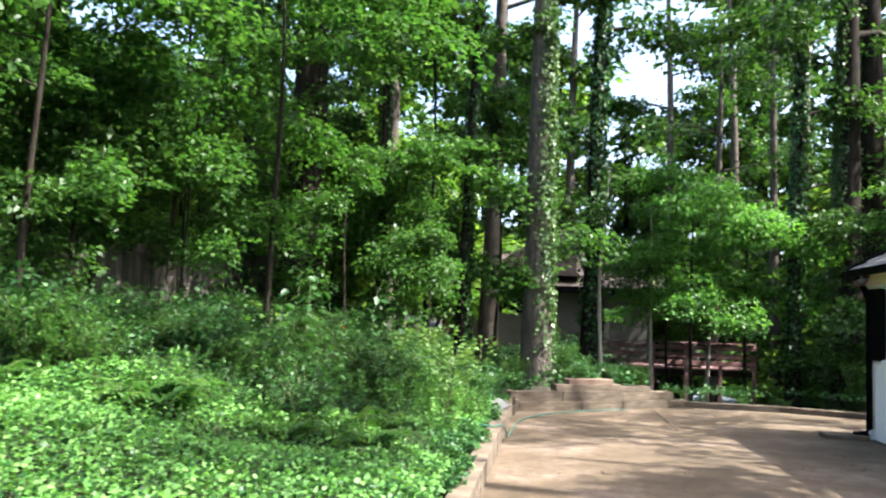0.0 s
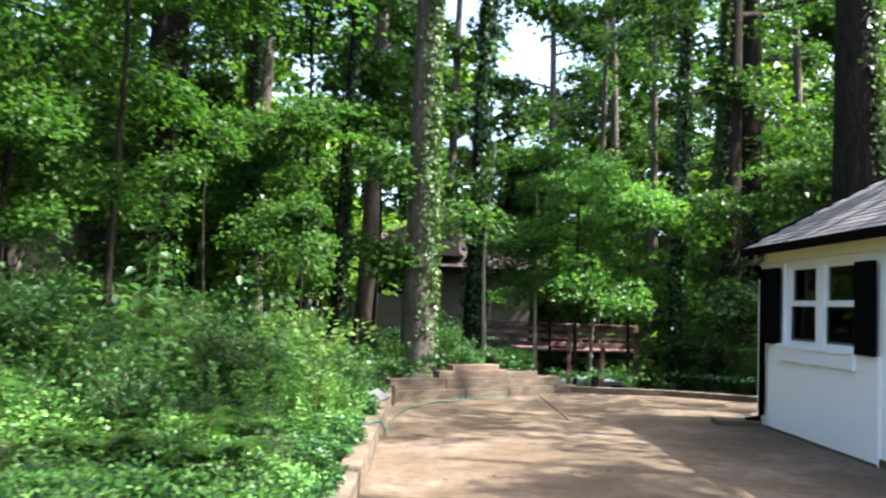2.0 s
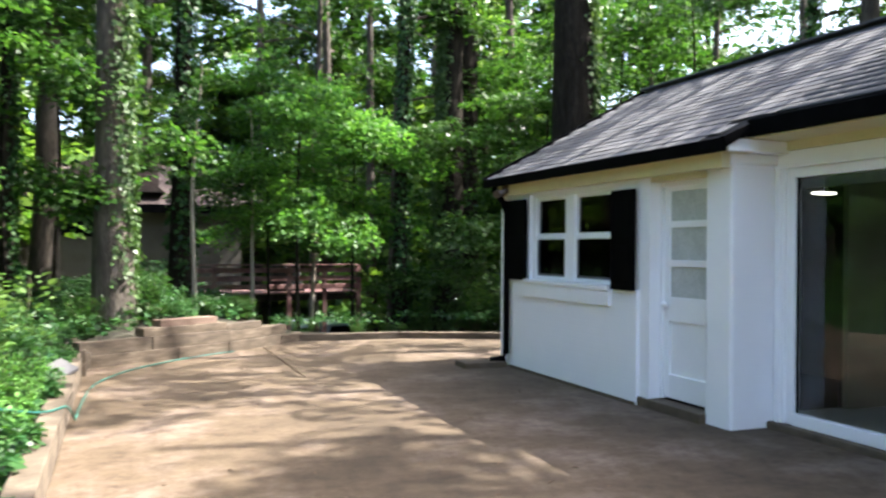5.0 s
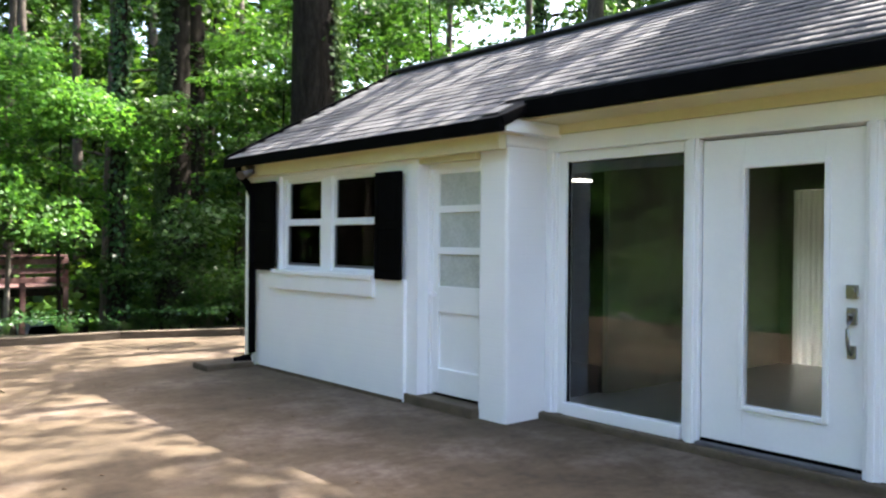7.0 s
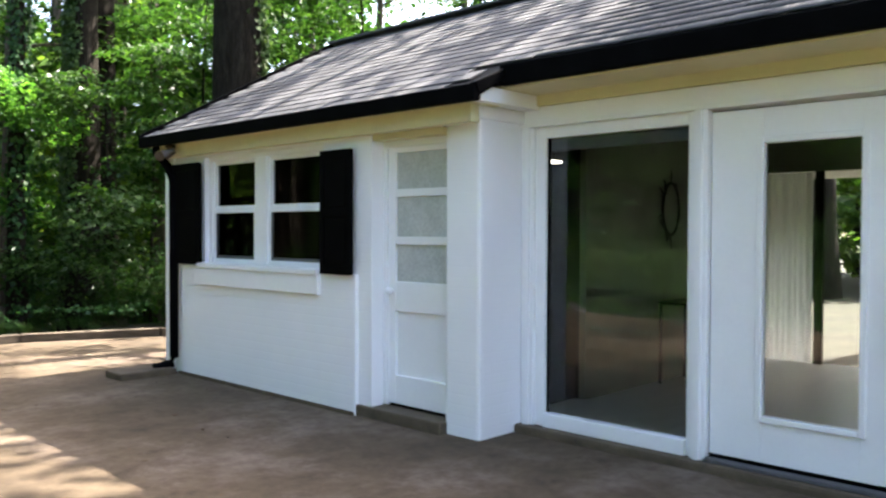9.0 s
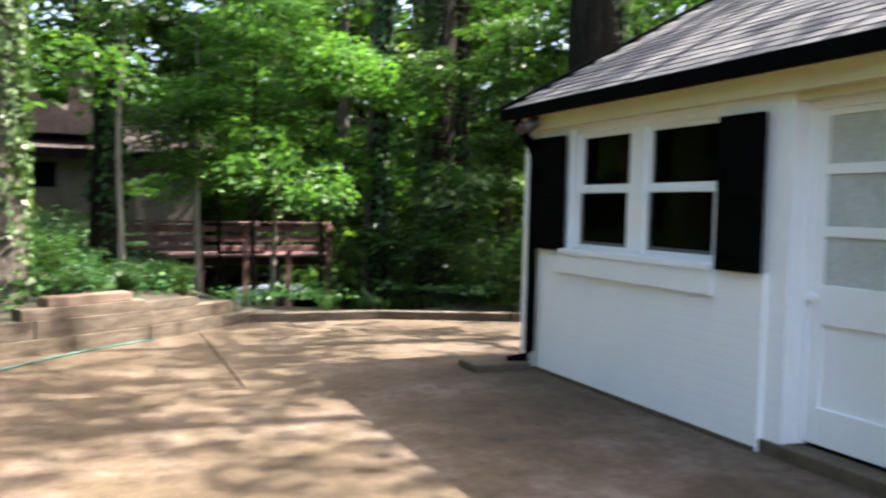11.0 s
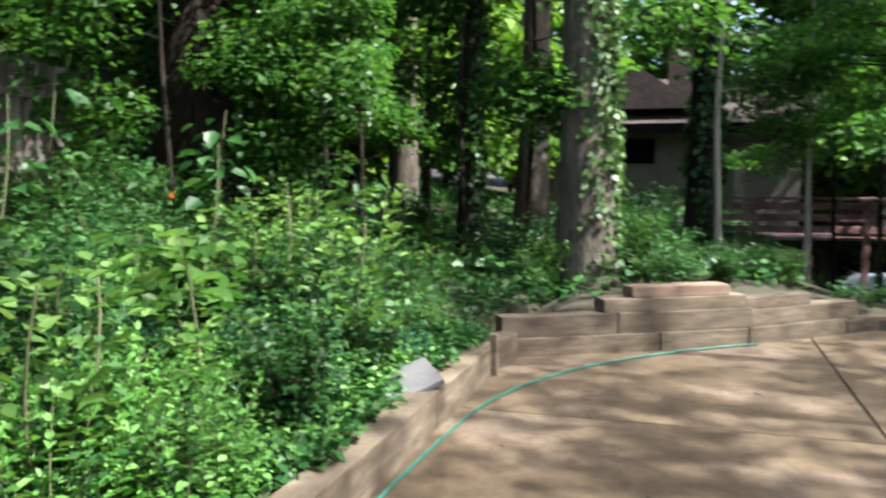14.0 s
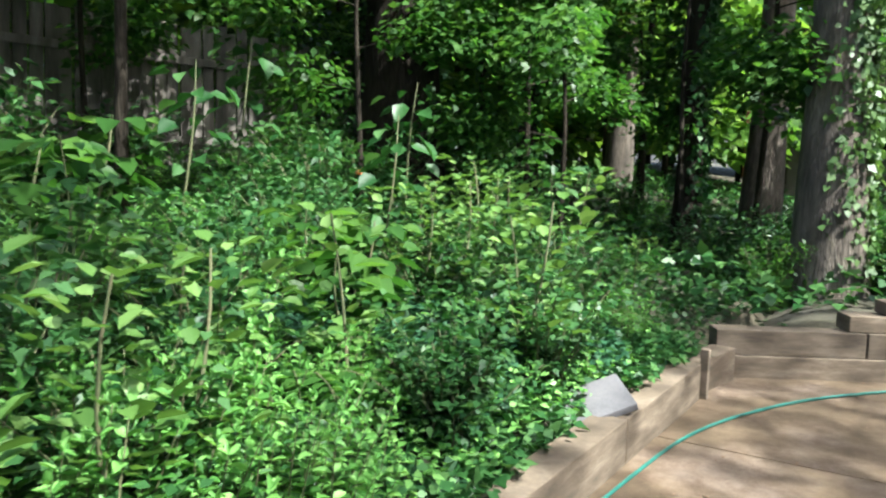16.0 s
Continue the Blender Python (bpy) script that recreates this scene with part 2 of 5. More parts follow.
M_L_VINCA = leaf_material("vinca_leaves", (0.0080, 0.0365, 0.0146), (0.0186, 0.0663, 0.0298), (0.0530, 0.1326, 0.0663), 0.25)
M_L_SPIRE = leaf_material("pale_spire_leaves", (0.0621, 0.1303, 0.0277), (0.1117, 0.2048, 0.0485), (0.1862, 0.2855, 0.0902), 0.4)
M_L_PALE = leaf_material("pale_ivy_leaves", (0.0394, 0.0846, 0.0225), (0.0733, 0.1352, 0.0394), (0.1240, 0.1916, 0.0677), 0.35)
lamp_mat, ln, ll, lb = material("lamp_tube")
lb.inputs["Base Color"].default_value = (0.9, 0.9, 0.85, 1)
lb.inputs["Emission Color"].default_value = (1.0, 0.93, 0.8, 1)
lb.inputs["Emission Strength"].default_value = 0.7


# ---- mesh helpers ----
def world_of(ob):
    m = ob.matrix_basis.copy()
    if ob.parent:
        m = world_of(ob.parent) @ ob.matrix_parent_inverse @ m
    return m


def attach(ob, parent):
    if parent is not None:
        ob.parent = parent
        ob.matrix_parent_inverse = world_of(parent).inverted()
    return ob


GROUPS = {"forest_tree": "tall forest trees", "understory_maple": "understory maples", "woodland_tree": "distant woodland trees", "woodland_thicket": "distant thickets", "birch": "pale young trees", "shrub": "shrubs on the bank", "fern": "ferns on the bank", "broad_leaved_sapling": "broad-leaved saplings", "weed_spire": "weed spires on the bank"}


def thing(name, place, label, category, group="", kind=""):
    group = group or GROUPS.get(name, "")
    e = new(name)
    e.empty_display_size = 0.2
    e.matrix_basis = Matrix.Translation(place)
    return tagged(e, label, category, group, kind)


def to_mesh(name, bm, mat, smooth=False):
    me = bpy.data.meshes.new(name)
    bm.to_mesh(me)
    bm.free()
    me.materials.append(mat)
    if smooth:
        for p in me.polygons:
            p.use_smooth = True
    return me


def part(name, bm, mat, parent=None, label="", smooth=False):
    ob = attach(new(name, to_mesh(name, bm, mat, smooth)), parent)
    return tagged(ob, label) if label else ob


def box(lo, hi, bevel=0.006, bm=None):
    """A bevelled block; several may be joined into one mesh."""
    b = bmesh.new()
    bmesh.ops.create_cube(b, size=1)
    for v in b.verts:
        v.co = [lo[i] + (hi[i] - lo[i]) * (v.co[i] + 0.5) for i in range(3)]
    if bevel:
        bmesh.ops.bevel(b, geom=b.edges[:], offset=bevel, segments=2, affect="EDGES", profile=0.6)
    if bm is None:
        return b
    me = bpy.data.meshes.new("tmp")
    b.to_mesh(me)
    b.free()
    bm.from_mesh(me)
    bpy.data.meshes.remove(me)
    return bm


def bar(a, b, wide, high, bevel=0.008, up=(0, 0, 1)):
    """A beam from a to b, as a bmesh."""
    a, b = Vector(a), Vector(b)
    d = b - a
    q = d.to_track_quat("Y", "Z").to_matrix().to_4x4()
    bm = box((-wide / 2, 0, -high / 2), (wide / 2, d.length, high / 2), bevel)
    bmesh.ops.transform(bm, matrix=Matrix.Translation(a) @ q, verts=bm.verts)
    return bm


def prism(points, z0, z1, bevel=0.0):
    bm = bmesh.new()
    f = bm.faces.new([bm.verts.new((x, y, z0)) for x, y in points])
    ret = bmesh.ops.extrude_face_region(bm, geom=[f])
    for v in ret["geom"]:
        if isinstance(v, bmesh.types.BMVert):
            v.co.z = z1
    bmesh.ops.recalc_face_normals(bm, faces=bm.faces)
    if bevel:
        bmesh.ops.bevel(bm, geom=[e for e in bm.edges if all(abs(v.co.z - z1) < 1e-5 for v in e.verts)], offset=bevel, segments=2, affect="EDGES")
    return bm


def np_mesh(name, verts, faces, mat, smooth=False):
    me = bpy.data.meshes.new(name)
    verts, faces = np.asarray(verts, np.float32), np.asarray(faces, np.int32)
    k = faces.shape[1]
    me.vertices.add(len(verts))
    me.vertices.foreach_set("co", verts.ravel())
    me.loops.add(faces.size)
    me.loops.foreach_set("vertex_index", faces.ravel())
    me.polygons.add(len(faces))
    me.polygons.foreach_set("loop_start", np.arange(len(faces), dtype=np.int32) * k)
    if smooth:
        me.polygons.foreach_set("use_smooth", np.ones(len(faces), dtype=bool))
    me.update(calc_edges=True)
    me.materials.append(mat)
    return me


def np_part(name, verts, faces, mat, parent=None, smooth=False):
    return attach(new(name, np_mesh(name, verts, faces, mat, smooth)), parent)


def tube(points, radii, sides=8):
    """A tapered tube along points: vertices and quads."""
    pts, radii = np.asarray(points, float), np.asarray(radii, float)
    tan = np.gradient(pts, axis=0)
    tan /= np.linalg.norm(tan, axis=1, keepdims=True) + 1e-9
    ref = np.where(np.abs(tan[:, 2:3]) > 0.9, np.array([[1.0, 0, 0]]), np.array([[0, 0, 1.0]]))
    u = np.cross(tan, ref)
    u /= np.linalg.norm(u, axis=1, keepdims=True) + 1e-9
    v = np.cross(tan, u)
    a = np.linspace(0, 2 * np.pi, sides, endpoint=False)
    ring = pts[:, None] + radii[:, None, None] * (np.cos(a)[None, :, None] * u[:, None] + np.sin(a)[None, :, None] * v[:, None])
    n = len(pts)
    i = (np.arange(n - 1)[:, None] * sides + np.arange(sides)[None]).ravel()
    j = (np.arange(n - 1)[:, None] * sides + (np.arange(sides)[None] + 1) % sides).ravel()
    return ring.reshape(-1, 3), np.stack([i, j, j + sides, i + sides], 1)


def joined(pieces):
    vs, fs, off = [], [], 0
    for v, f in pieces:
        vs.append(v)
        fs.append(f + off)
        off += len(v)
    return np.concatenate(vs), np.concatenate(fs)


def unit(a):
    return a / (np.linalg.norm(a, axis=-1, keepdims=True) + 1e-9)


def leaf_blades(base, ahead, normal, length, half):
    """Folded kite-shaped leaves: vertices and quads."""
    ahead = unit(ahead)
    side = unit(np.cross(ahead, normal))
    up = np.cross(side, ahead)
    L, W = length[:, None], half[:, None]
    v = np.stack([base, base + 0.42 * L * ahead + W * side + 0.12 * L * up, base + L * ahead - 0.10 * L * up, base + 0.42 * L * ahead - W * side + 0.12 * L * up], 1)
    return v.reshape(-1, 3), np.arange(4 * len(base)).reshape(-1, 4)


def broad_blades(base, ahead, normal, length, half):
    """Broader leaves of two quads, for those close by."""
    ahead = unit(ahead)
    side = unit(np.cross(ahead, normal))
    up = np.cross(side, ahead)
    L, W = length[:, None], half[:, None]
    v = np.stack([base, base + 0.30 * L * ahead + W * side + 0.10 * L * up, base + 0.68 * L * ahead + 0.75 * W * side + 0.08 * L * up, base + L * ahead - 0.12 * L * up,
                  base + 0.68 * L * ahead - 0.75 * W * side + 0.08 * L * up, base + 0.30 * L * ahead - W * side + 0.10 * L * up], 1)
    i = 6 * np.arange(len(base))[:, None]
    return v.reshape(-1, 3), np.concatenate([i + np.array([[0, 1, 2, 3]]), i + np.array([[0, 3, 4, 5]])])


def step(a, b, x):
    t = np.clip((x - a) / (b - a), 0, 1)
    return t * t * (3 - 2 * t)


def hill(x, y):
    """Height of the ground."""
    x, y = np.asarray(x, float), np.asarray(y, float)
    d = np.clip(-x - 0.4, 0, None)
    left = step(0, 0.15, d) * 0.13 + 1.35 * (1 - np.exp(-d * 0.17))
    rear = 0.38 * step(0.08, 0.45, y - 13.68 - 0.78 * np.clip(x, 0, 2.9)) * (1 - step(1.5, 3.6, x)) * step(-0.9, 0.2, x)
    drop = -2.6 * step(16.3, 30, y) * step(1.0, 5.0, x)
    far = 0.5 * step(18, 27, y) * (1 - step(2, 4, x))
    lump = 0.05 * np.sin(1.7 * x + 0.6 * y) * np.cos(1.3 * y - 0.4 * x) * step(0.3, 2.0, d + step(15.8, 18, y) * 3)
    return np.where(d > 0, left * (1 - 0.35 * step(-2, 4, 4 - y)), -0.07) + rear + drop + far * (d <= 0) + 0.3 * far * (d > 0) + lump


# ---- ground ----
rng = np.random.default_rng(7)
s = np.sinh(np.linspace(-6.2, 6.2, 181)) * 0.9
gx, gy = np.meshgrid(s - 0.5, s + 10)
gv = np.stack([gx, gy, hill(gx, gy)], -1).reshape(-1, 3)
n = len(s)
gi = (np.arange(n - 1)[:, None] * n + np.arange(n - 1)[None]).ravel()
ground = np_part("ground", gv, np.stack([gi, gi + 1, gi + n + 1, gi + n], 1), M_SOIL, None, True)
tagged(ground, "dark leaf-littered forest soil rising to a bank", "ground", kind="structure")

patio = thing("patio", (2, 8, 0), "tan brushed concrete patio with stained dappled surface", "patio", kind="structure")
rest = [(-0.29, -9), (5.42, -9), (5.42, 8.3), (4.95, 8.3), (4.95, 12.2), (9, 12.2), (9, 14.75), (6.0, 15.0), (4.4, 15.6), (3.4, 15.6), (2.65, 15.7), (2.108, 15.2), (2.108, 12.058), (-0.29, 12.058)]
part("concrete_slab", prism(rest, -0.12, 0.0), M_PATIO, patio)
part("concrete_slab", prism([(-0.29, 12.074), (2.092, 12.074), (2.092, 15.2), (1.42, 14.62), (0.93, 14.2), (-0.29, 13.6)], -0.12, -0.001, 0.004), M_PATIO, patio)

# ---- the white house ----
house = thing("house", (6.0, 8.0, 0), "low white painted brick house with black trim and dark shingle roof", "house")
WX, GX = 4.75, 5.32       # front face of the brick part and of the glazed part
for lo, hi in (((4.785, 9.84, -0.1), (4.95, 11.70, 1.08)), ((4.785, 11.70, -0.1), (4.95, 12.45, 2.34)), ((4.785, 9.235, -0.1), (4.95, 9.84, 2.34)),
               ((4.785, 9.84, 2.16), (4.95, 11.70, 2.34)), ((4.95, 12.30, -0.1), (9.6, 12.449, 2.34))):
    part("wall", box(lo, hi, 0.0), M_BRICK, house)
part("brick_apron", box((4.75, 9.39, -0.05), (4.788, 12.09, 1.105), 0.008), M_BRICK, house)
b = box((4.70, 9.83, 1.085), (4.80, 11.72, 1.135), 0.01)
box((4.715, 9.83, 0.925), (4.76, 11.77, 1.085), 0.004, b)
part("window_sill", b, M_WHITE, house)
part("corner_board", box((4.765, 12.29, 0.0), (4.80, 12.455, 2.33), 0.006), M_WHITE, house)
part("footing", box((4.728, 9.40, -0.05), (4.752, 12.12, 0.028), 0.008), M_PAD, house, "stained concrete footing along the wall")
# gable end
b = bmesh.new()
f = b.faces.new([b.verts.new(p) for p in ((4.95, 12.44, 2.33), (9.45, 12.44, 2.33), (7.1, 12.44, 3.66))])
r = bmesh.ops.extrude_face_region(b, geom=[f])
for v in r["geom"]:
    if isinstance(v, bmesh.types.BMVert):
        v.co.y -= 0.1
part("gable", b, M_BRICK, house)


def pane_part(lo, hi, parent, mat=M_GLASS):
    ob = part("glass_pane", box(lo, hi, 0.0), mat, parent)
    ob.visible_shadow = False
    return ob


# double-hung window pair
win = part("window", box((4.83, 9.84, 1.10), (4.90, 9.915, 2.17), 0.005), M_WHITE, house, "white double-hung window pair")
for nm, lo, hi in (("jamb", (4.83, 11.635, 1.10), (4.90, 11.71, 2.17)), ("head", (4.83, 9.915, 2.115), (4.90, 11.635, 2.17)), ("bottom_rail", (4.83, 9.915, 1.10), (4.90, 11.635, 1.145)), ("mullion", (4.825, 10.705, 1.145), (4.90, 10.895, 2.115))):
    part(nm, box(lo, hi, 0.005), M_WHITE, win)
for y0, y1 in ((9.915, 10.705), (10.895, 11.635)):
    for z0, z1, x in ((1.145, 1.65, 4.86), (1.65, 2.115, 4.88)):
        b = box((x - 0.02, y0, z0), (x + 0.02, y0 + 0.038, z1), 0.003)
        box((x - 0.02, y1 - 0.038, z0), (x + 0.02, y1, z1), 0.003, b)
        box((x - 0.02, y0 + 0.038, z0), (x + 0.02, y1 - 0.038, z0 + 0.035), 0.003, b)
        box((x - 0.02, y0 + 0.038, z1 - 0.035), (x + 0.02, y1 - 0.038, z1), 0.003, b)
        part("sash", b, M_WHITE, win)
        if z0 < 1.2:
            b = box((x - 0.012, y0 + 0.036, z0 + 0.033), (x - 0.006, y1 - 0.036, z0 + 0.062), 0.001)
            box((x - 0.012, y1 - 0.058, z0 + 0.062), (x - 0.006, y1 - 0.036, z1 - 0.036), 0.001, b)
            part("screen_frame", b, M_STONE, win)
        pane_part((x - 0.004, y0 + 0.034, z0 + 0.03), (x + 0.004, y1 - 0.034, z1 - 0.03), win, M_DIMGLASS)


def shutter(y0, y1, z0, z1):
    sh = part("shutter", box((4.716, y0 + 0.004, z0 + 0.004), (4.742, y1 - 0.004, z1 - 0.004), 0.002), M_BLACK, house, "flat black panelled shutter")
    for ya in (y0, y1 - 0.05):
        part("stile", box((4.706, ya, z0), (4.718, ya + 0.05, z1), 0.003), M_BLACK, sh)
    for z in (z0, (z0 + z1) / 2 - 0.035, z1 - 0.07):
        part("rail", box((4.707, y0 + 0.05, z), (4.718, y1 - 0.05, z + 0.07), 0.003), M_BLACK, sh)
    for z2, z3 in ((z0 + 0.085, (z0 + z1) / 2 - 0.05), ((z0 + z1) / 2 + 0.05, z1 - 0.085)):
        part("shutter_panel", box((4.711, y0 + 0.065, z2), (4.718, y1 - 0.065, z3), 0.003), M_BLACK, sh)


shutter(11.68, 12.20, 1.115, 2.11)
shutter(9.40, 9.785, 1.10, 2.09)

# downspout with its elbow, and the splash pad
pts = [(4.63, 12.38, 2.33), (4.63, 12.38, 2.25), (4.70, 12.28, 2.10), (4.715, 12.19, 1.95), (4.715, 12.185, 0.16), (4.70, 12.195, 0.10), (4.60, 12.24, 0.07), (4.53, 12.27, 0.06)]
v, f = tube(pts, [0.045] * len(pts), 8)
tagged(np_part("downspout", v, f, M_BLACK, house, True), "black metal downspout with elbow")
pad = part("splash_block", box((4.12, 12.10, -0.02), (4.70, 12.46, 0.065), 0.02), M_PAD)
tagged(pad, "low grey-brown concrete splash block on the patio", "splash block")

# twin floodlight under the eave
flood = thing("floodlight", (4.66, 12.14, 2.305), "small twin-headed bronze floodlight under the eave", "outdoor light")
bm = bmesh.new()
bmesh.ops.create_cone(bm, cap_ends=True, segments=18, radius1=0.055, radius2=0.045, depth=0.03, matrix=Matrix.Translation((4.66, 12.14, 2.29)))
part("mount", bm, M_BRONZE, flood)
for dy, turn in ((-0.07, 38), (0.07, -38)):
    v, f = tube([(4.66, 12.14 + dy * 0.2, 2.28), (4.645, 12.14 + dy * 0.7, 2.25), (4.63, 12.14 + dy, 2.235)], [0.012, 0.011, 0.012], 8)
    np_part("arm", v, f, M_BRONZE, flood, True)
    bm = bmesh.new()
    bmesh.ops.create_cone(bm, cap_ends=True, segments=16, radius1=0.052, radius2=0.028, depth=0.11, matrix=Matrix.Translation((4.605, 12.14 + dy * 1.3, 2.215)) @ pose(0, 0, 0, turn, 55, 0))
    part("lamp_head", bm, M_BRONZE, flood)

# panelled side door in its recess, three panes over two panels
b = box((4.905, 9.195, 0.09), (4.95, 9.235, 2.20), 0.004)
box((4.905, 8.46, 2.09), (4.95, 9.195, 2.20), 0.004, b)
part("door_frame", b, M_WHITE, house)
sd = part("side_door", box((4.95, 8.44, 0.11), (4.985, 9.195, 0.86), 0.002), M_WHITE, house, "white panelled side door with three panes")
part("stile", box((4.925, 9.115, 0.11), (4.97, 9.195, 2.09), 0.005), M_WHITE, sd)
part("stile", box((4.925, 8.44, 0.11), (4.97, 8.57, 2.09), 0.005), M_WHITE, sd)
for z0, z1 in ((0.11, 0.33), (0.83, 1.06), (1.345, 1.405), (1.71, 1.77), (2.05, 2.09)):
    part("rail", box((4.926, 8.57, z0), (4.97, 9.115, z1), 0.004), M_WHITE, sd)
for z0, z1 in ((1.06, 1.345), (1.405, 1.71), (1.77, 2.05)):
    part("frosted_pane", box((4.945, 8.57, z0), (4.955, 9.115, z1), 0.0), M_CURTAIN, sd)
kb = bmesh.new()
bmesh.ops.create_uvsphere(kb, u_segments=14, v_segments=10, radius=0.03, matrix=Matrix.Translation((4.885, 9.15, 0.985)))
bmesh.ops.create_cone(kb, cap_ends=True, segments=12, radius1=0.012, radius2=0.012, depth=0.05, matrix=Matrix.Translation((4.91, 9.15, 0.985)) @ pose(0, 0, 0, 0, 90, 0))
part("door_knob", kb, M_WHITE, sd, smooth=True)
part("door_step", box((4.76, 8.48, -0.05), (4.95, 9.40, 0.085), 0.015), M_PAD, house, "worn concrete doorstep")

# rounded pier between the brick part and the glazing
b = box((4.835, 8.17, -0.03), (5.33, 8.50, 2.34), 0.03)
box((4.80, 8.15, 2.215), (5.33, 8.50, 2.33), 0.025, b)
part("pier", b, M_BRICK, house)

# glazed front: posts, head beam, sill, fixed lights and the entrance door
b = box((GX - 0.02, 1.0, 2.19), (GX + 0.14, 8.17, 2.335), 0.006)
box((GX - 0.045, 1.0, 2.19), (GX, 8.17, 2.215), 0.004, b)
part("head_beam", b, M_WHITE, house)
part("sill_step", box((GX - 0.10, 1.0, -0.05), (GX + 0.2, 8.25, 0.055), 0.02), M_PAD, house, "worn concrete sill under the glazing")
for y0, y1 in ((8.06, 8.17), (6.745, 6.85), (5.53, 5.63), (4.30, 4.42)):
    b = box((GX - 0.03, y0, 0.05), (GX + 0.10, y1, 2.20), 0.006)
    box((GX - 0.05, y0 + 0.03, 0.05), (GX - 0.02, y1 - 0.03, 2.19), 0.004, b)
    part("post", b, M_WHITE, house)
for y0, y1 in ((6.85, 8.06), (4.42, 5.53)):
    w = part("picture_window", box((GX, y0, 0.055), (GX + 0.07, y0 + 0.035, 2.19), 0.004), M_WHITE, house, "large fixed white-framed picture window")
    part("jamb", box((GX, y1 - 0.085, 0.055), (GX + 0.07, y1, 2.19), 0.004), M_WHITE, w)
    part("bottom_rail", box((GX - 0.03, y0 + 0.035, 0.055), (GX + 0.07, y1 - 0.085, 0.155), 0.008), M_WHITE, w)
    part("head", box((GX, y0 + 0.035, 2.11), (GX + 0.07, y1 - 0.085, 2.19), 0.004), M_WHITE, w)
    part("gasket", box((GX + 0.022, y0 + 0.03, 0.15), (GX + 0.045, y0 + 0.047, 2.115), 0.0), M_BLACK, w)
    part("gasket", box((GX + 0.022, y1 - 0.10, 0.15), (GX + 0.045, y1 - 0.083, 2.115), 0.0), M_BLACK, w)
    pane_part((GX + 0.03, y0 + 0.03, 0.15), (GX + 0.04, y1 - 0.08, 2.115), w)
    # Grey strip behind the glass, just under the head.
    part("head_strip", box((GX + 0.05, y0 + 0.04, 2.02), (GX + 0.09, y1 - 0.09, 2.105), 0.008), M_STONE, w, "grey strip inside the top of the window")
ed = part("entrance_door", box((GX + 0.01, 6.42, 0.10), (GX + 0.055, 6.735, 2.17), 0.004), M_WHITE, house, "white entrance door with a long glass light")
part("stile", box((GX + 0.01, 5.64, 0.10), (GX + 0.055, 5.88, 2.17), 0.004), M_WHITE, ed)
part("top_rail", box((GX + 0.011, 5.88, 1.97), (GX + 0.054, 6.42, 2.17), 0.002), M_WHITE, ed)
part("bottom_rail", box((GX + 0.011, 5.88, 0.10), (GX + 0.054, 6.42, 0.37), 0.002), M_WHITE, ed)
for lo, hi in (((5.85, 0.34), (5.885, 2.0)), ((6.415, 0.34), (6.45, 2.0)), ((5.885, 1.965), (6.415, 2.0)), ((5.885, 0.34), (6.415, 0.375))):
    part("light_moulding", box((GX - 0.008, lo[0], lo[1]), (GX + 0.06, hi[0], hi[1]), 0.006), M_WHITE, ed)
pane_part((GX + 0.028, 5.87, 0.36), (GX + 0.038, 6.43, 1.98), ed)
part("threshold", box((GX - 0.06, 5.63, 0.055), (GX + 0.10, 6.745, 0.078), 0.006), M_STONE, ed)
part("door_seal", box((GX + 0.004, 5.64, 0.078), (GX + 0.05, 6.735, 0.101), 0.0), M_BLACK, ed)
b = box((GX - 0.012, 5.675, 1.13), (GX + 0.012, 5.745, 1.215), 0.006)
bmesh.ops.create_cone(b, cap_ends=True, segments=20, radius1=0.024, radius2=0.02, depth=0.03, matrix=Matrix.Translation((GX - 0.02, 5.71, 1.172)) @ pose(0, 0, 0, 0, 90, 0))
part("deadbolt", b, M_METAL, ed)
hs = part("handle_set", box((GX - 0.012, 5.68, 0.97), (GX + 0.012, 5.74, 1.075), 0.006), M_METAL, ed)
me_v, me_f = joined([tube([(GX - 0.01, 5.71, 1.0), (GX - 0.05, 5.71, 0.985), (GX - 0.065, 5.71, 0.94), (GX - 0.06, 5.71, 0.86), (GX - 0.04, 5.71, 0.80), (GX - 0.01, 5.71, 0.79)], [0.011, 0.010, 0.011, 0.012, 0.010, 0.012], 10),
                     tube([(GX - 0.015, 5.71, 1.02), (GX - 0.05, 5.71, 1.035), (GX - 0.055, 5.71, 1.03)], [0.012, 0.014, 0.006], 8)])
np_part("pull", me_v, me_f, M_METAL, ed, True)
part("pull_plate", box((GX - 0.010, 5.685, 0.765), (GX + 0.012, 5.735, 0.845), 0.006), M_METAL, ed)
part("wall", box((GX, -6.0, -0.1), (GX + 0.15, 4.30, 2.335), 0.004), M_BRICK, house)

# frieze and soffits in cream
b = box((4.70, 8.14, 2.185), (4.785, 12.45, 2.318), 0.003)
box((4.61, 8.10, 2.305), (4.95, 12.60, 2.33), 0.0, b)
box((4.79, 8.50, 2.14), (4.95, 9.23, 2.19), 0.0, b)
part("frieze", b, M_CREAM, house, "cream painted frieze under the eave")
b = box((GX - 0.045, -6.0, 2.337), (GX + 0.1, 8.16, 2.415), 0.003)
box((4.90, -6.0, 2.412), (GX + 0.1, 8.14, 2.432), 0.0, b)
part("frieze", b, M_CREAM, house)

# roof: deck, shingles, gutter and rake
SL = 0.54
ANG = math.degrees(math.atan(SL))


def roof_z(x):
    return 2.40 + SL * (x - 4.58)


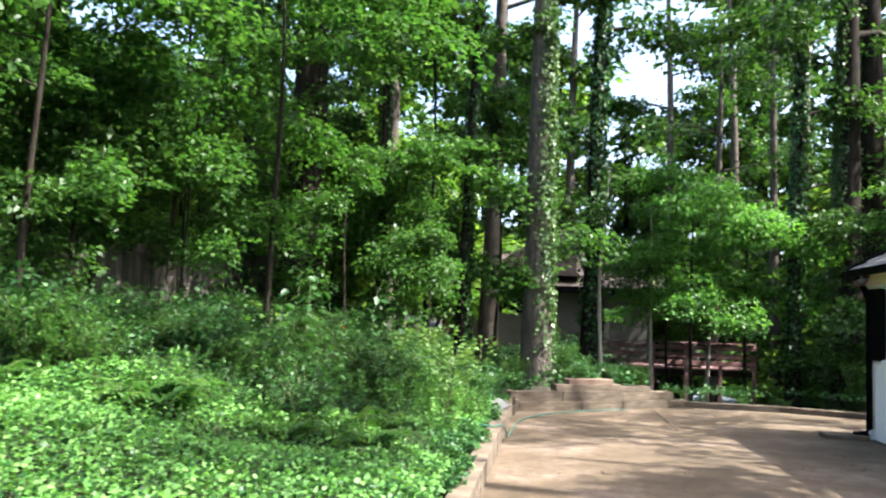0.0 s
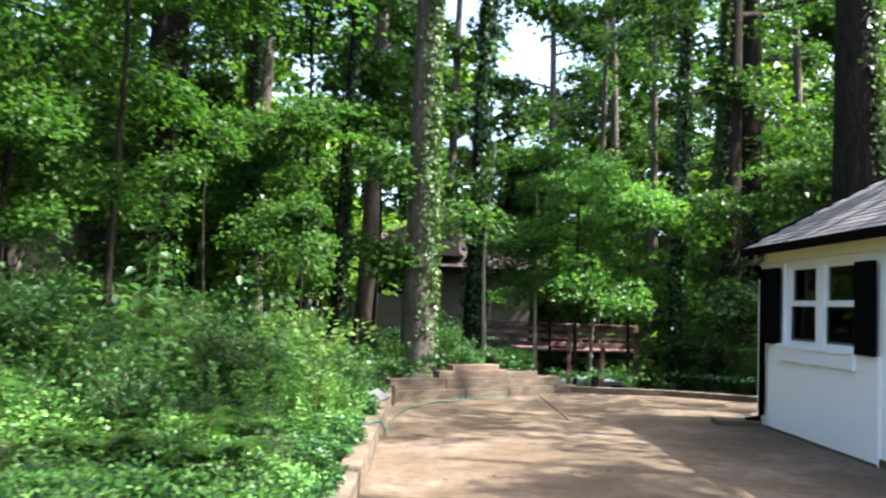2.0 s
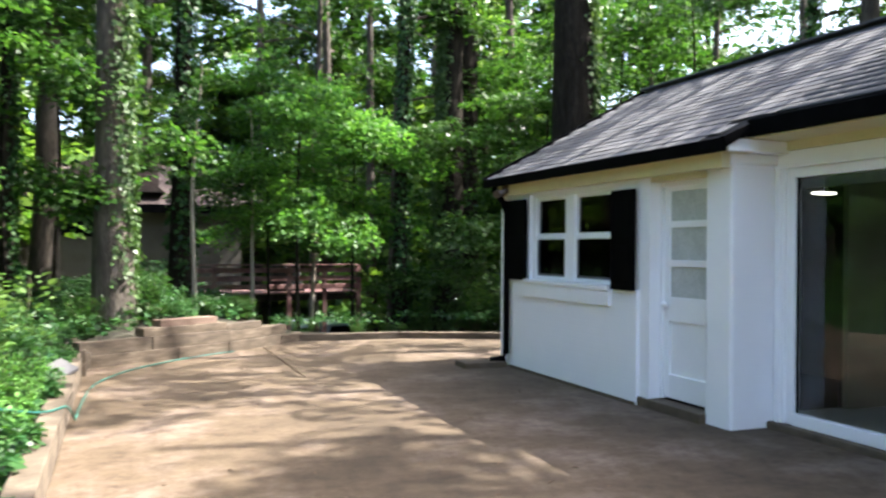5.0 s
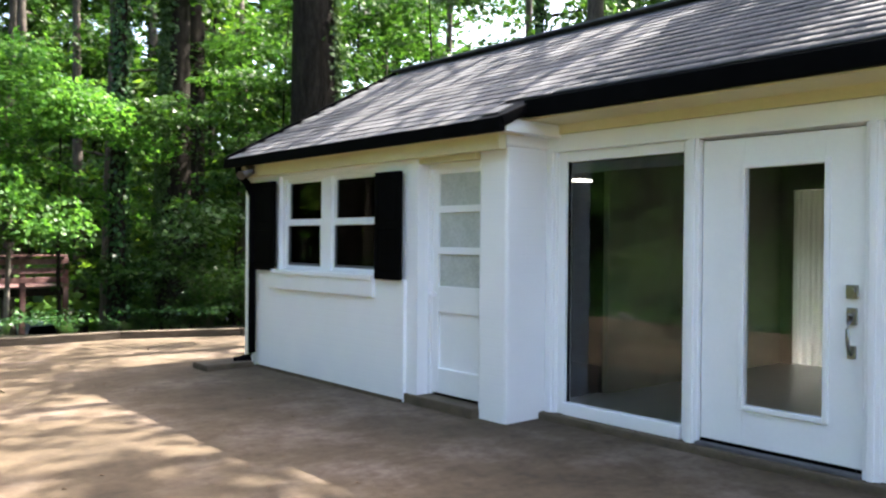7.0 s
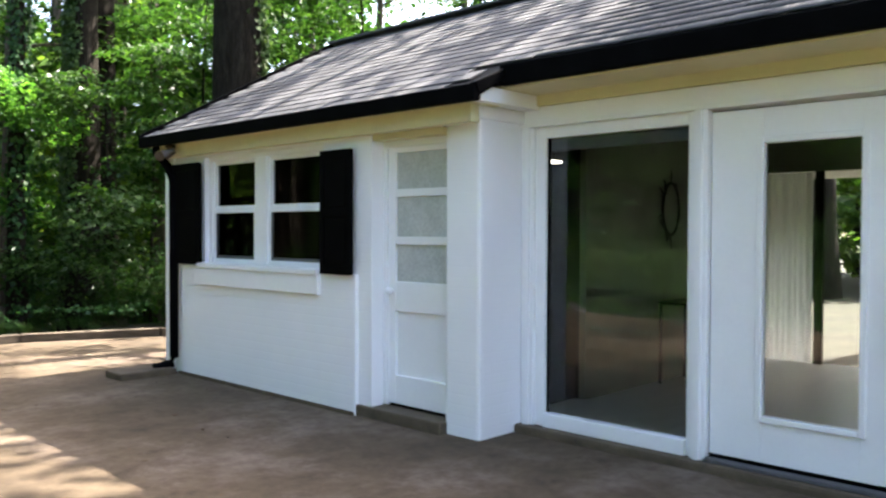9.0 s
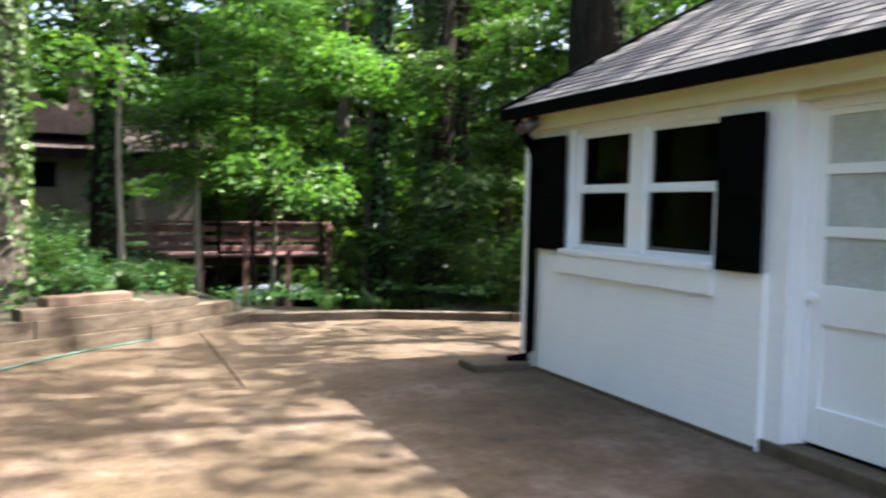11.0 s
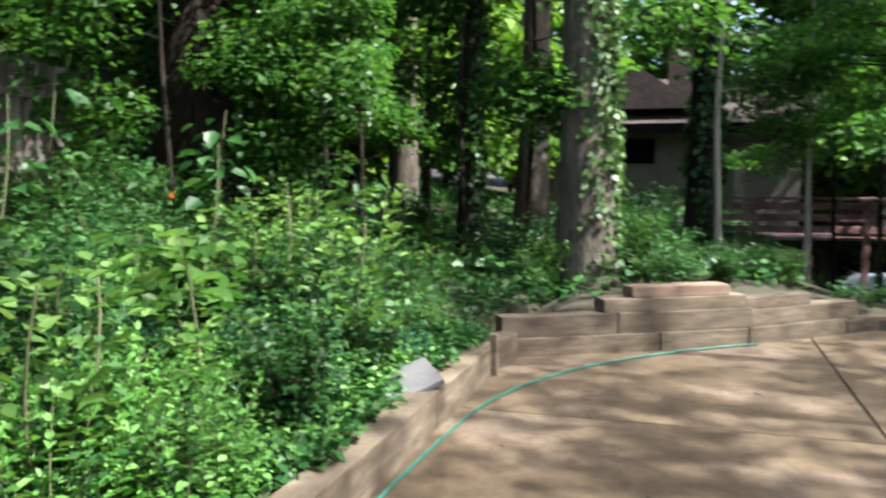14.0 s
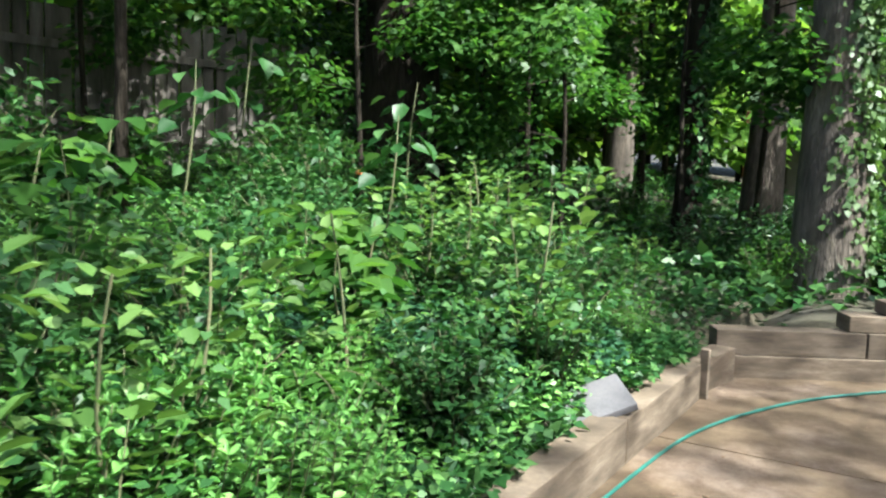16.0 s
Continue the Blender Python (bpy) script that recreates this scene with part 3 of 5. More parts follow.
def roof_slab(x0, x1, y0, y1):
    bm = bmesh.new()
    quad = [(x0, y0), (x1, y0), (x1, y1), (x0, y1)]
    f = bm.faces.new([bm.verts.new((x, y, roof_z(x) - 0.10)) for x, y in quad])
    r = bmesh.ops.extrude_face_region(bm, geom=[f])
    for v in r["geom"]:
        if isinstance(v, bmesh.types.BMVert):
            v.co.z += 0.09
    bmesh.ops.recalc_face_normals(bm, faces=bm.faces)
    return bm


roof = part("roof", roof_slab(4.60, 7.12, 8.02, 12.58), M_BLACK, house, "dark grey asphalt shingle roof")
part("roof_deck", roof_slab(4.90, 7.12, -6.5, 8.02), M_BLACK, roof)
b = bmesh.new()
b.faces.new([b.verts.new(p) for p in ((7.1, -6.5, 3.76), (9.75, -6.5, 2.33), (9.75, 12.58, 2.33), (7.1, 12.58, 3.76))])
part("roof_back", b, M_SHINGLE, roof)
part("ridge_cap", bar((7.1, -6.5, 3.785), (7.1, 12.6, 3.785), 0.20, 0.03, 0.01), M_SHINGLE, roof)
part("gutter", box((4.555, 7.985, 2.295), (4.62, 12.62, 2.405), 0.012), M_BLACK, roof)
part("gutter", box((4.85, -6.5, 2.425), (4.915, 8.02, 2.565), 0.012), M_BLACK, roof)
part("gutter_return", bar((4.58, 8.0, 2.375), (4.90, 8.0, 2.515), 0.05, 0.08, 0.01), M_BLACK, roof)
part("eave_return", box((4.67, 8.024, 2.31), (GX + 0.02, 8.145, 2.41), 0.004), M_WHITE, house)
part("rake_board", bar((4.58, 12.605, 2.36), (7.12, 12.605, 3.735), 0.03, 0.14, 0.004), M_BLACK, roof)
shingle_bm = box((-0.005, 0.003, -0.004), (0.19, 0.327, 0.006), 0.0)
shingle_mesh = to_mesh("shingle", shingle_bm, M_SHINGLE)
tilt = pose(0, 0, 0, 0, -ANG + 2.2, 0)
rows = int(2.52 / math.cos(radians(ANG)) / 0.145) + 1
near_count, rest_pieces = 0, []
sv = np.array([v.co[:] for v in shingle_mesh.vertices])
sf = np.array([p.vertices[:] for p in shingle_mesh.polygons])
srnd = random.Random(3)
SHINGLES = []
for r_i in range(rows):
    x = 4.575 + r_i * 0.145 * math.cos(radians(ANG))
    y = 12.60 - 0.165 * (r_i % 2)
    while y > -6.4:
        y -= 0.33
        if x < 4.86 and y < 7.98 or x > 7.08:
            continue
        m = Matrix.Translation((x, y + srnd.uniform(-0.004, 0.004), roof_z(x) - 0.002 + srnd.uniform(0, 0.003))) @ tilt
        if y > 7.6 and near_count < 300:
            SHINGLES.append(m)
            near_count += 1
        else:
            a = np.array(m)
            rest_pieces.append((sv @ a[:3, :3].T + a[:3, 3], sf))
v, f = joined(rest_pieces)
tagged(np_part("shingle_field", v, f, M_SHINGLE, roof), kind="stuff")

# rooms behind the glass
b = box((GX + 0.12, -6.0, -0.02), (9.5, 12.35, 0.085), 0.0)
part("interior_floor", b, M_FLOOR, house)
part("interior_ceiling", box((4.96, -6.0, 2.42), (9.5, 12.35, 2.45), 0.0), M_ROOM, house)
for lo, hi in (((6.17, 8.20, 0.085), (9.35, 8.26, 2.42)), ((9.35, 8.06, 0.085), (9.45, 12.30, 2.42)), ((9.35, 2.6, 2.08), (9.45, 8.06, 2.42)),
               ((9.35, -6.0, 0.085), (9.45, 2.6, 2.42)), ((5.5, 2.2, 0.085), (9.35, 2.3, 2.42)), ((5.47, 8.20, 2.15), (6.17, 8.26, 2.42))):
    part("interior_wall", box(lo, hi, 0.0), M_ROOM, house)
# Near-black lining that stands in for the shade of the unlit room.
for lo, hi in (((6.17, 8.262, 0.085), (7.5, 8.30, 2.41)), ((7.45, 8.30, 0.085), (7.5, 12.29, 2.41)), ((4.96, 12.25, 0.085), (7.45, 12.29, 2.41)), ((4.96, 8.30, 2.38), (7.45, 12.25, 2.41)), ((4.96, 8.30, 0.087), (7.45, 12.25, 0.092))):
    part("shade_lining", box(lo, hi, 0.0), M_DARKROOM, house)
folds = np.linspace(7.56, 8.05, 33)
cv = np.stack([np.stack([9.36 + 0.018 * np.sin(folds * 52), folds, np.full(33, z)], 1) for z in (0.10, 2.07)]).reshape(-1, 3)
ci = np.arange(32)
np_part("white_curtain", cv, np.stack([ci, ci + 1, ci + 34, ci + 33], 1), M_SHEER, house, True)
# Added unseen slab that keeps direct sun off the curtain and the floor.
part("rear_sun_block", box((9.46, 1.5, 2.12), (11.3, 9.0, 2.22), 0.01), M_WHITE, house)
part("rear_window_frame", box((9.37, 4.9, 0.085), (9.43, 4.98, 2.08), 0.0), M_BLACK, house)
part("rear_window_frame", box((9.37, 7.47, 0.085), (9.43, 7.55, 2.08), 0.0), M_BLACK, house)

lamp = thing("ceiling_lamp", (6.5, 8.8, 2.38), "lit tube ceiling lamp in the dim room", "lamp")
part("lamp_base", box((6.47, 8.77, 2.08), (6.53, 8.83, 2.38), 0.004), M_DARKROOM, lamp)
part("lamp_cover", box((6.39, 8.75, 2.055), (6.61, 8.85, 2.078), 0.006), lamp_mat, lamp)
wreath = thing("wall_wreath", (7.52, 8.19, 1.66), "dark twig wreath hanging on the room wall", "wreath")
ka = np.linspace(0, 2 * np.pi, 25)
wrs = np.random.default_rng(81)
v, f = tube(np.stack([7.52 + 0.15 * np.cos(ka), np.full(25, 8.178), 1.66 + 0.24 * np.sin(ka)], 1), np.full(25, 0.014), 6)
np_part("hoop", v, f, M_DARKBARK, wreath, True)
twigs = []
for k in range(26):
    a = wrs.uniform(1.2, 4.6)
    p0 = np.array([7.52 + 0.15 * math.cos(a), 8.172, 1.66 + 0.24 * math.sin(a)])
    d = np.array([math.cos(a + wrs.normal(0, 0.7)), -0.1, math.sin(a + wrs.normal(0, 0.7))]) * wrs.uniform(0.06, 0.15)
    twigs.append(tube([p0, p0 + d * 0.5, p0 + d], [0.006, 0.009, 0.002], 4))
v, f = joined(twigs)
tagged(np_part("twigs", v, f, M_DARKBARK, wreath), kind="stuff")
tb = thing("side_table", (7.4, 8.0, 0.085), "slim black metal side table on the room floor", "table")
part("tabletop", box((7.24, 7.85, 0.80), (7.74, 8.15, 0.825), 0.004), M_BLACK, tb)
for x in (7.26, 7.72):
    for y in (7.87, 8.13):
        part("leg", box((x - 0.012, y - 0.012, 0.085), (x + 0.012, y + 0.012, 0.80), 0.002), M_BLACK, tb)

# ---- timber edging and low retaining walls ----
wall = thing("retaining_wall", (-0.37, 8, 0), "weathered landscape timbers edging the patio bank", "retaining wall")
trnd = random.Random(11)
y = 12.95
while y > -7:
    ln_ = 2.4 if y < 12 else 1.35
    a = trnd.uniform(-0.006, 0.006)
    part("timber", bar((-0.375 + a, y - ln_ + 0.008, 0.10), (-0.375 - a, y, 0.10), 0.165, 0.225 + a, 0.008), M_TIMBER, wall)
    y -= ln_
part("timber", bar((-0.40, 12.96, 0.10), (-0.30, 13.50, 0.10), 0.165, 0.22, 0.008), M_TIMBER, wall)
part("stake", box((-0.30, 12.90, -0.05), (-0.25, 12.95, 0.30), 0.006), M_TIMBER, wall)
P, Q, R = (-0.38, 13.55), (1.50, 14.68), (2.75, 15.82)


def along(a, b, k):
    return (a[0] + (b[0] - a[0]) * k, a[1] + (b[1] - a[1]) * k)


def course(a, b, k0, k1, z0, z1, mat=M_TIMBER, back=0.0, wide=0.17, lift=0.0):
    p, q = along(a, b, k0), along(a, b, k1)
    d = Vector((b[0] - a[0], b[1] - a[1])).normalized()
    nx, ny = -d.y * back, d.x * back
    return part("timber", bar((p[0] + nx, p[1] + ny, (z0 + z1) / 2), (q[0] + nx, q[1] + ny, (z0 + z1) / 2 + lift), wide, z1 - z0 + 0.003, 0.007), mat, wall)


course(P, Q, 0.0, 0.62, -0.03, 0.145)
course(P, Q, 0.625, 1.0, -0.03, 0.145)
course(P, Q, 0.0, 0.45, 0.15, 0.315, back=0.02)
course(P, Q, 0.455, 1.02, 0.15, 0.315, back=0.015)
course(P, Q, 0.40, 1.0, 0.32, 0.425, back=0.06, wide=0.2)
course(P, Q, 0.52, 0.93, 0.43, 0.515, M_REDTIMBER, back=0.08, wide=0.2)
course(Q, R, 0.0, 0.7, -0.03, 0.145)
course(Q, R, 0.0, 0.8, 0.15, 0.29, back=0.03)
course(Q, R, 0.0, 0.45, 0.295, 0.39, back=0.05)
course(Q, R, 0.71, 1.05, -0.03, 0.12)
part("timber", bar((2.70, 15.80, 0.03), (4.45, 15.72, 0.03), 0.15, 0.14, 0.008), M_TIMBER, wall)
part("timber", bar((4.46, 15.70, 0.03), (6.05, 15.12, 0.03), 0.15, 0.14, 0.008), M_TIMBER, wall)
part("timber", bar((6.06, 15.10, 0.03), (8.9, 14.80, 0.03), 0.15, 0.14, 0.008), M_TIMBER, wall)

slab = part("paver", box((-0.16, -0.13, -0.02), (0.16, 0.13, 0.02), 0.006), M_STONE)
slab.matrix_basis = pose(-0.475, 11.66, 0.245, 19, -20, 38)
tagged(slab, "grey concrete paver leaning on the timber edging", "paver")

hose_pts = [(-1.0, 8.75, 0.44), (-0.72, 9.15, 0.36), (-0.5, 9.42, 0.262), (-0.40, 9.56, 0.232), (-0.32, 9.73, 0.228), (-0.28, 9.84, 0.225), (-0.25, 9.98, 0.15), (-0.24, 10.15, 0.06), (-0.238, 10.30, 0.013), (-0.238, 10.45, 0.012), (-0.232, 10.8, 0.012), (-0.215, 11.35, 0.012), (-0.17, 12.14, 0.012), (0.01, 12.74, 0.012), (0.29, 13.32, 0.012), (0.81, 13.96, 0.012), (1.35, 14.44, 0.012), (1.62, 14.62, 0.012)]
cu = bpy.data.curves.new("garden_hose", "CURVE")
cu.dimensions, cu.bevel_depth, cu.bevel_resolution, cu.resolution_u = "3D", 0.0085, 3, 8
sp = cu.splines.new("NURBS")
sp.points.add(len(hose_pts) - 1)
for pt, co in zip(sp.points, hose_pts):
    pt.co = (*co, 1)
sp.order_u, sp.use_endpoint_u = 3, True
cu.materials.append(M_HOSE)
tagged(new("garden_hose", cu), "green rubber garden hose lying across the patio edge", "hose")

# dead leaves and twigs scattered on the concrete
lp = np.stack([rng.uniform(-0.1, 4.6, 260), rng.uniform(2.5, 15, 260), np.full(260, 0.006)], 1)
la = np.stack([rng.normal(size=260), rng.normal(size=260), np.zeros(260)], 1)
v, f = leaf_blades(lp, la, np.tile([0, 0, 1.0], (260, 1)), rng.uniform(0.015, 0.055, 260), rng.uniform(0.006, 0.016, 260))
tagged(np_part("leaf_litter", v, f, M_LITTER), "small dead brown leaves scattered on the concrete", "leaf litter", kind="stuff")


# ---- plants ----
def trunk_path(height, lean, rs, wobble=0.12, n=10):
    z = np.linspace(-0.3, height, n)
    k = z / height
    px = lean[0] * k + wobble * np.sin(k * 5 + rs.uniform(0, 6)) * k
    py = lean[1] * k + wobble * np.cos(k * 4 + rs.uniform(0, 6)) * k
    return np.stack([px, py, z], 1)


def spray_leaves(centres, out, radius, count, size, rs, thick=0.10, droop=0.25, broad=False):
    """Flat sprays of leaves, hanging a little at the outer edge."""
    n = len(centres) * count
    c = np.repeat(centres, count, 0)
    o = np.repeat(out, count, 0)
    rad = np.repeat(radius, count)
    ang = rs.uniform(0, 2 * np.pi, n)
    r = np.sqrt(rs.uniform(0, 1, n)) * rad
    dx, dy = np.cos(ang) * r, np.sin(ang) * r * 0.75
    side = np.stack([-o[:, 1], o[:, 0], np.zeros(n)], 1)
    p = c + o * dx[:, None] + side * dy[:, None]
    p[:, 2] += -droop * (dx / rad * 0.5 + 0.5) * rad + rs.normal(0, thick, n) - 0.12 * np.abs(dy)
    ahead = o * (0.4 + dx / rad)[:, None] + side * (dy / rad)[:, None] * 1.2 + rs.normal(0, 0.45, (n, 3))
    ahead[:, 2] = ahead[:, 2] * 0.6 - 0.25
    nor = np.stack([rs.normal(0, 0.45, n), rs.normal(0, 0.45, n), np.ones(n)], 1)
    L = size * rs.uniform(0.6, 1.35, n)
    return (broad_blades if broad else leaf_blades)(p, ahead, nor, L, L * rs.uniform(0.30, 0.46, n))


def make_tree(name, label, height, radius, crown_from, crown_r, sprays, per, size, seed, bark, leaf, lean=(0, 0), low=0.35, spray_r=(0.5, 0.95), ivy=None, ivy_top=0.6, stems=1, ivy_n=1500, ivy_at=(0.0, -1.5, 2.4), ivy_size=(0.07, 0.15), split=True, thick=0.10, droop=0.25):
    rs = np.random.default_rng(seed)
    tree = thing(name, (0, 0, 0), label, "tree")
    pieces, ends, outs = [], [], []
    main = None
    for k in range(stems):
        ln2 = (lean[0] + (rs.uniform(-0.25, 0.25) if stems > 1 else 0), lean[1] + (rs.uniform(-0.25, 0.25) if stems > 1 else 0))
        path = trunk_path(height, ln2, rs)
        if stems > 1:
            path[:, 0] += (k - (stems - 1) / 2) * 0.9 + rs.uniform(-0.2, 0.2)
            path[:, 1] += rs.uniform(-0.4, 0.4)
        prof = radius * (1 - 0.72 * np.linspace(0, 1, len(path)))
        prof[0] *= 1.35
        prof[1] *= 1.08
        pieces.append(("trunk", tube(path, prof, 12 if radius > 0.1 else 7)))
        main = path if main is None else main
        limbs = max(6, int(sprays / 9 / stems))
        for i in range(limbs):
            k2 = crown_from + (1 - crown_from) * (i + rs.uniform(0, 1)) / limbs
            z = k2 * height
            start = np.array([np.interp(z, path[:, 2], path[:, 0]), np.interp(z, path[:, 2], path[:, 1]), z])
            a = rs.uniform(0, 2 * np.pi) + i * 2.4
            rel = (k2 - crown_from) / (1 - crown_from)
            reach = crown_r * (0.55 + 0.45 * math.sin(math.pi * min(1, rel * 0.75 + 0.22))) * rs.uniform(0.65, 1.15) * (1 - 0.55 * rel ** 3)
            d = np.array([math.cos(a), math.sin(a), 0.0])
            q = np.linspace(0, 1, 5)[:, None]
            limb = start + d * reach * q + np.array([0, 0, 1.0]) * (low * reach * (q - 0.55 * q * q)) + rs.normal(0, 0.05, (5, 3)) * q
            r0 = max(0.008, radius * 0.32 * (1 - 0.6 * rel))
            pieces.append(("limb", tube(limb, r0 * (1 - 0.85 * q[:, 0]), 5)))
            m = max(2, int(round(sprays / stems / limbs)))
            for j in range(m):
                t = 0.25 + 0.75 * (j + rs.uniform(0, 1)) / m
                pt = np.array([np.interp(t, q[:, 0], limb[:, c]) for c in range(3)])
                turn = rs.normal(0, 0.7)
                o = np.array([math.cos(a + turn), math.sin(a + turn), 0.0])
                ends.append(pt + o * rs.uniform(0.1, 0.5) * min(1, crown_r / 2.5) + np.array([0, 0, rs.normal(0, 0.18)]))
                outs.append(o)
    if split:
        for nm, (v, f) in pieces:
            np_part(nm, v, f, bark, tree, True)
    else:
        v, f = joined([p for _, p in pieces])
        np_part("trunk", v, f, bark, tree, True)
    ends, outs = np.array(ends), np.array(outs)
    v, f = spray_leaves(ends, outs, rs.uniform(*spray_r, len(ends)), per, size, rs, thick, droop)
    np_part("crown", v, f, leaf, tree)
    if ivy:
        n = ivy_n
        z = rs.uniform(0, 1, n) ** 0.8 * height * ivy_top
        a = rs.normal(0, 0.33, n) + rs.choice(ivy_at, n, p=[0.5, 0.25, 0.25])
        rr = np.interp(z, main[:, 2], radius * (1 - 0.72 * np.linspace(0, 1, len(main)))) + np.abs(rs.normal(0.02, 0.05, n))
        o = np.stack([np.cos(a), np.sin(a), np.zeros(n)], 1)
        base = np.stack([np.interp(z, main[:, 2], main[:, 0]), np.interp(z, main[:, 2], main[:, 1]), z], 1) + o * rr[:, None]
        ah = o * 0.5 + rs.normal(0, 0.5, (n, 3)) + np.array([0, 0, -0.7])
        L = rs.uniform(*ivy_size, n)
        v, f = leaf_blades(base, ah, o + rs.normal(0, 0.4, (n, 3)), L, L * 0.42)
        np_part("ivy", v, f, ivy, tree)
    return tree


def place(ob, x, y, turn=0, size=1.0, z=None, tall=None):
    zz = float(hill(x, y)) if z is None else z
    return copy_thing(ob, Matrix.Translation((x, y, zz)) @ pose(0, 0, 0, 0, 0, turn) @ Matrix.Diagonal((size, size, tall or size, 1)))


def settle(ob, x, y, turn=0, size=1.0, tall=None):
    """Move the first of a kind to its own place."""
    ob.matrix_basis = Matrix.Translation((x, y, float(hill(x, y)))) @ pose(0, 0, 0, 0, 0, turn) @ Matrix.Diagonal((size, size, tall or size, 1))
    return ob


# the ivy-clad tree behind the retaining wall
settle(make_tree("ivy_clad_tree", "tall straight tree with ivy climbing its grey bark", 17, 0.27, 0.48, 3.2, 90, 60, 0.15, 21, M_BARK, M_L_TREE, ivy=M_L_PALE, ivy_top=0.7, lean=(-0.25, 0), ivy_n=8500, ivy_at=(0.02, -0.3, -1.0), ivy_size=(0.045, 0.10)), 0.03, 15.9)
tall_a = settle(make_tree("forest_tree", "tall forest tree with dark bark and high leafy crown", 17, 0.23, 0.42, 3.3, 84, 76, 0.18, 22, M_BARK, M_L_TREE, lean=(0.3, 0.2)), -1.2, 19.2)
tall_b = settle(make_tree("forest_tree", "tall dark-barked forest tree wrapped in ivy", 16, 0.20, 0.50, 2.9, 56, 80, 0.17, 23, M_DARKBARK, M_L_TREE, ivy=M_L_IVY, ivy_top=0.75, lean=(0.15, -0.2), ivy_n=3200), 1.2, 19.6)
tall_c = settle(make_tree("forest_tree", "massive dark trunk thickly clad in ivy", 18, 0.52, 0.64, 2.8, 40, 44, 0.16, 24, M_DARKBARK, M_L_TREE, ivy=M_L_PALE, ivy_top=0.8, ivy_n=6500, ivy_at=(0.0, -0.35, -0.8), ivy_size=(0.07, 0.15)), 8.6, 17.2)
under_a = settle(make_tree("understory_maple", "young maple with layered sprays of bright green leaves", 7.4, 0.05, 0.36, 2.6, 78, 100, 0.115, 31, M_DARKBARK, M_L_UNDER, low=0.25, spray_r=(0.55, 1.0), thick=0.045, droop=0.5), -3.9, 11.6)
under_b = settle(make_tree("understory_maple", "young slender tree with bright green leaves", 6.0, 0.06, 0.40, 2.9, 90, 105, 0.115, 32, M_DARKBARK, M_L_MAPLE, low=0.12, spray_r=(0.55, 1.05), thick=0.045, droop=0.55, lean=(0.2, -0.3)), 3.5, 19.4, 150, 0.84, 0.95)
under_c = settle(make_tree("understory_maple", "slender sapling with spreading green leaves", 4.2, 0.035, 0.25, 1.5, 60, 70, 0.10, 33, M_DARKBARK, M_L_UNDER, low=0.3, spray_r=(0.3, 0.55)), -2.6, 15.2)

under_d = settle(make_tree("understory_maple", "low-branched young maple with deep green leaves", 4.6, 0.05, 0.18, 2.3, 66, 100, 0.11, 36, M_DARKBARK, M_L_TREE, low=0.15, spray_r=(0.5, 0.95), thick=0.045, droop=0.5), 7.3, 19.3)
sparse = settle(make_tree("forest_tree", "tall slim forest tree with a thin open crown", 16, 0.19, 0.40, 3.4, 66, 24, 0.18, 25, M_BARK, M_L_TREE, lean=(0.2, -0.2)), 12.2, 10.0)
# Added beyond the house so that its high crown shades the bank.
settle(make_tree("forest_tree", "very tall added tree whose high dense crown shades the bank", 24, 0.27, 0.79, 2.7, 60, 70, 0.2, 26, M_DARKBARK, M_L_TREE, lean=(0.3, 0.2)), 12.6, 5.6)
birch = settle(make_tree("birch", "thin pale-barked young tree by the railing", 5.5, 0.065, 0.45, 1.3, 30, 60, 0.10, 34, M_PALEBARK, M_L_UNDER, low=0.2, spray_r=(0.3, 0.55), lean=(0.1, 0)), 4.22, 21.55)
place(birch, 1.42, 18.8, 120, 0.85)
place(birch, 2.65, 19.9, 220, 0.8)
prnd = random.Random(5)
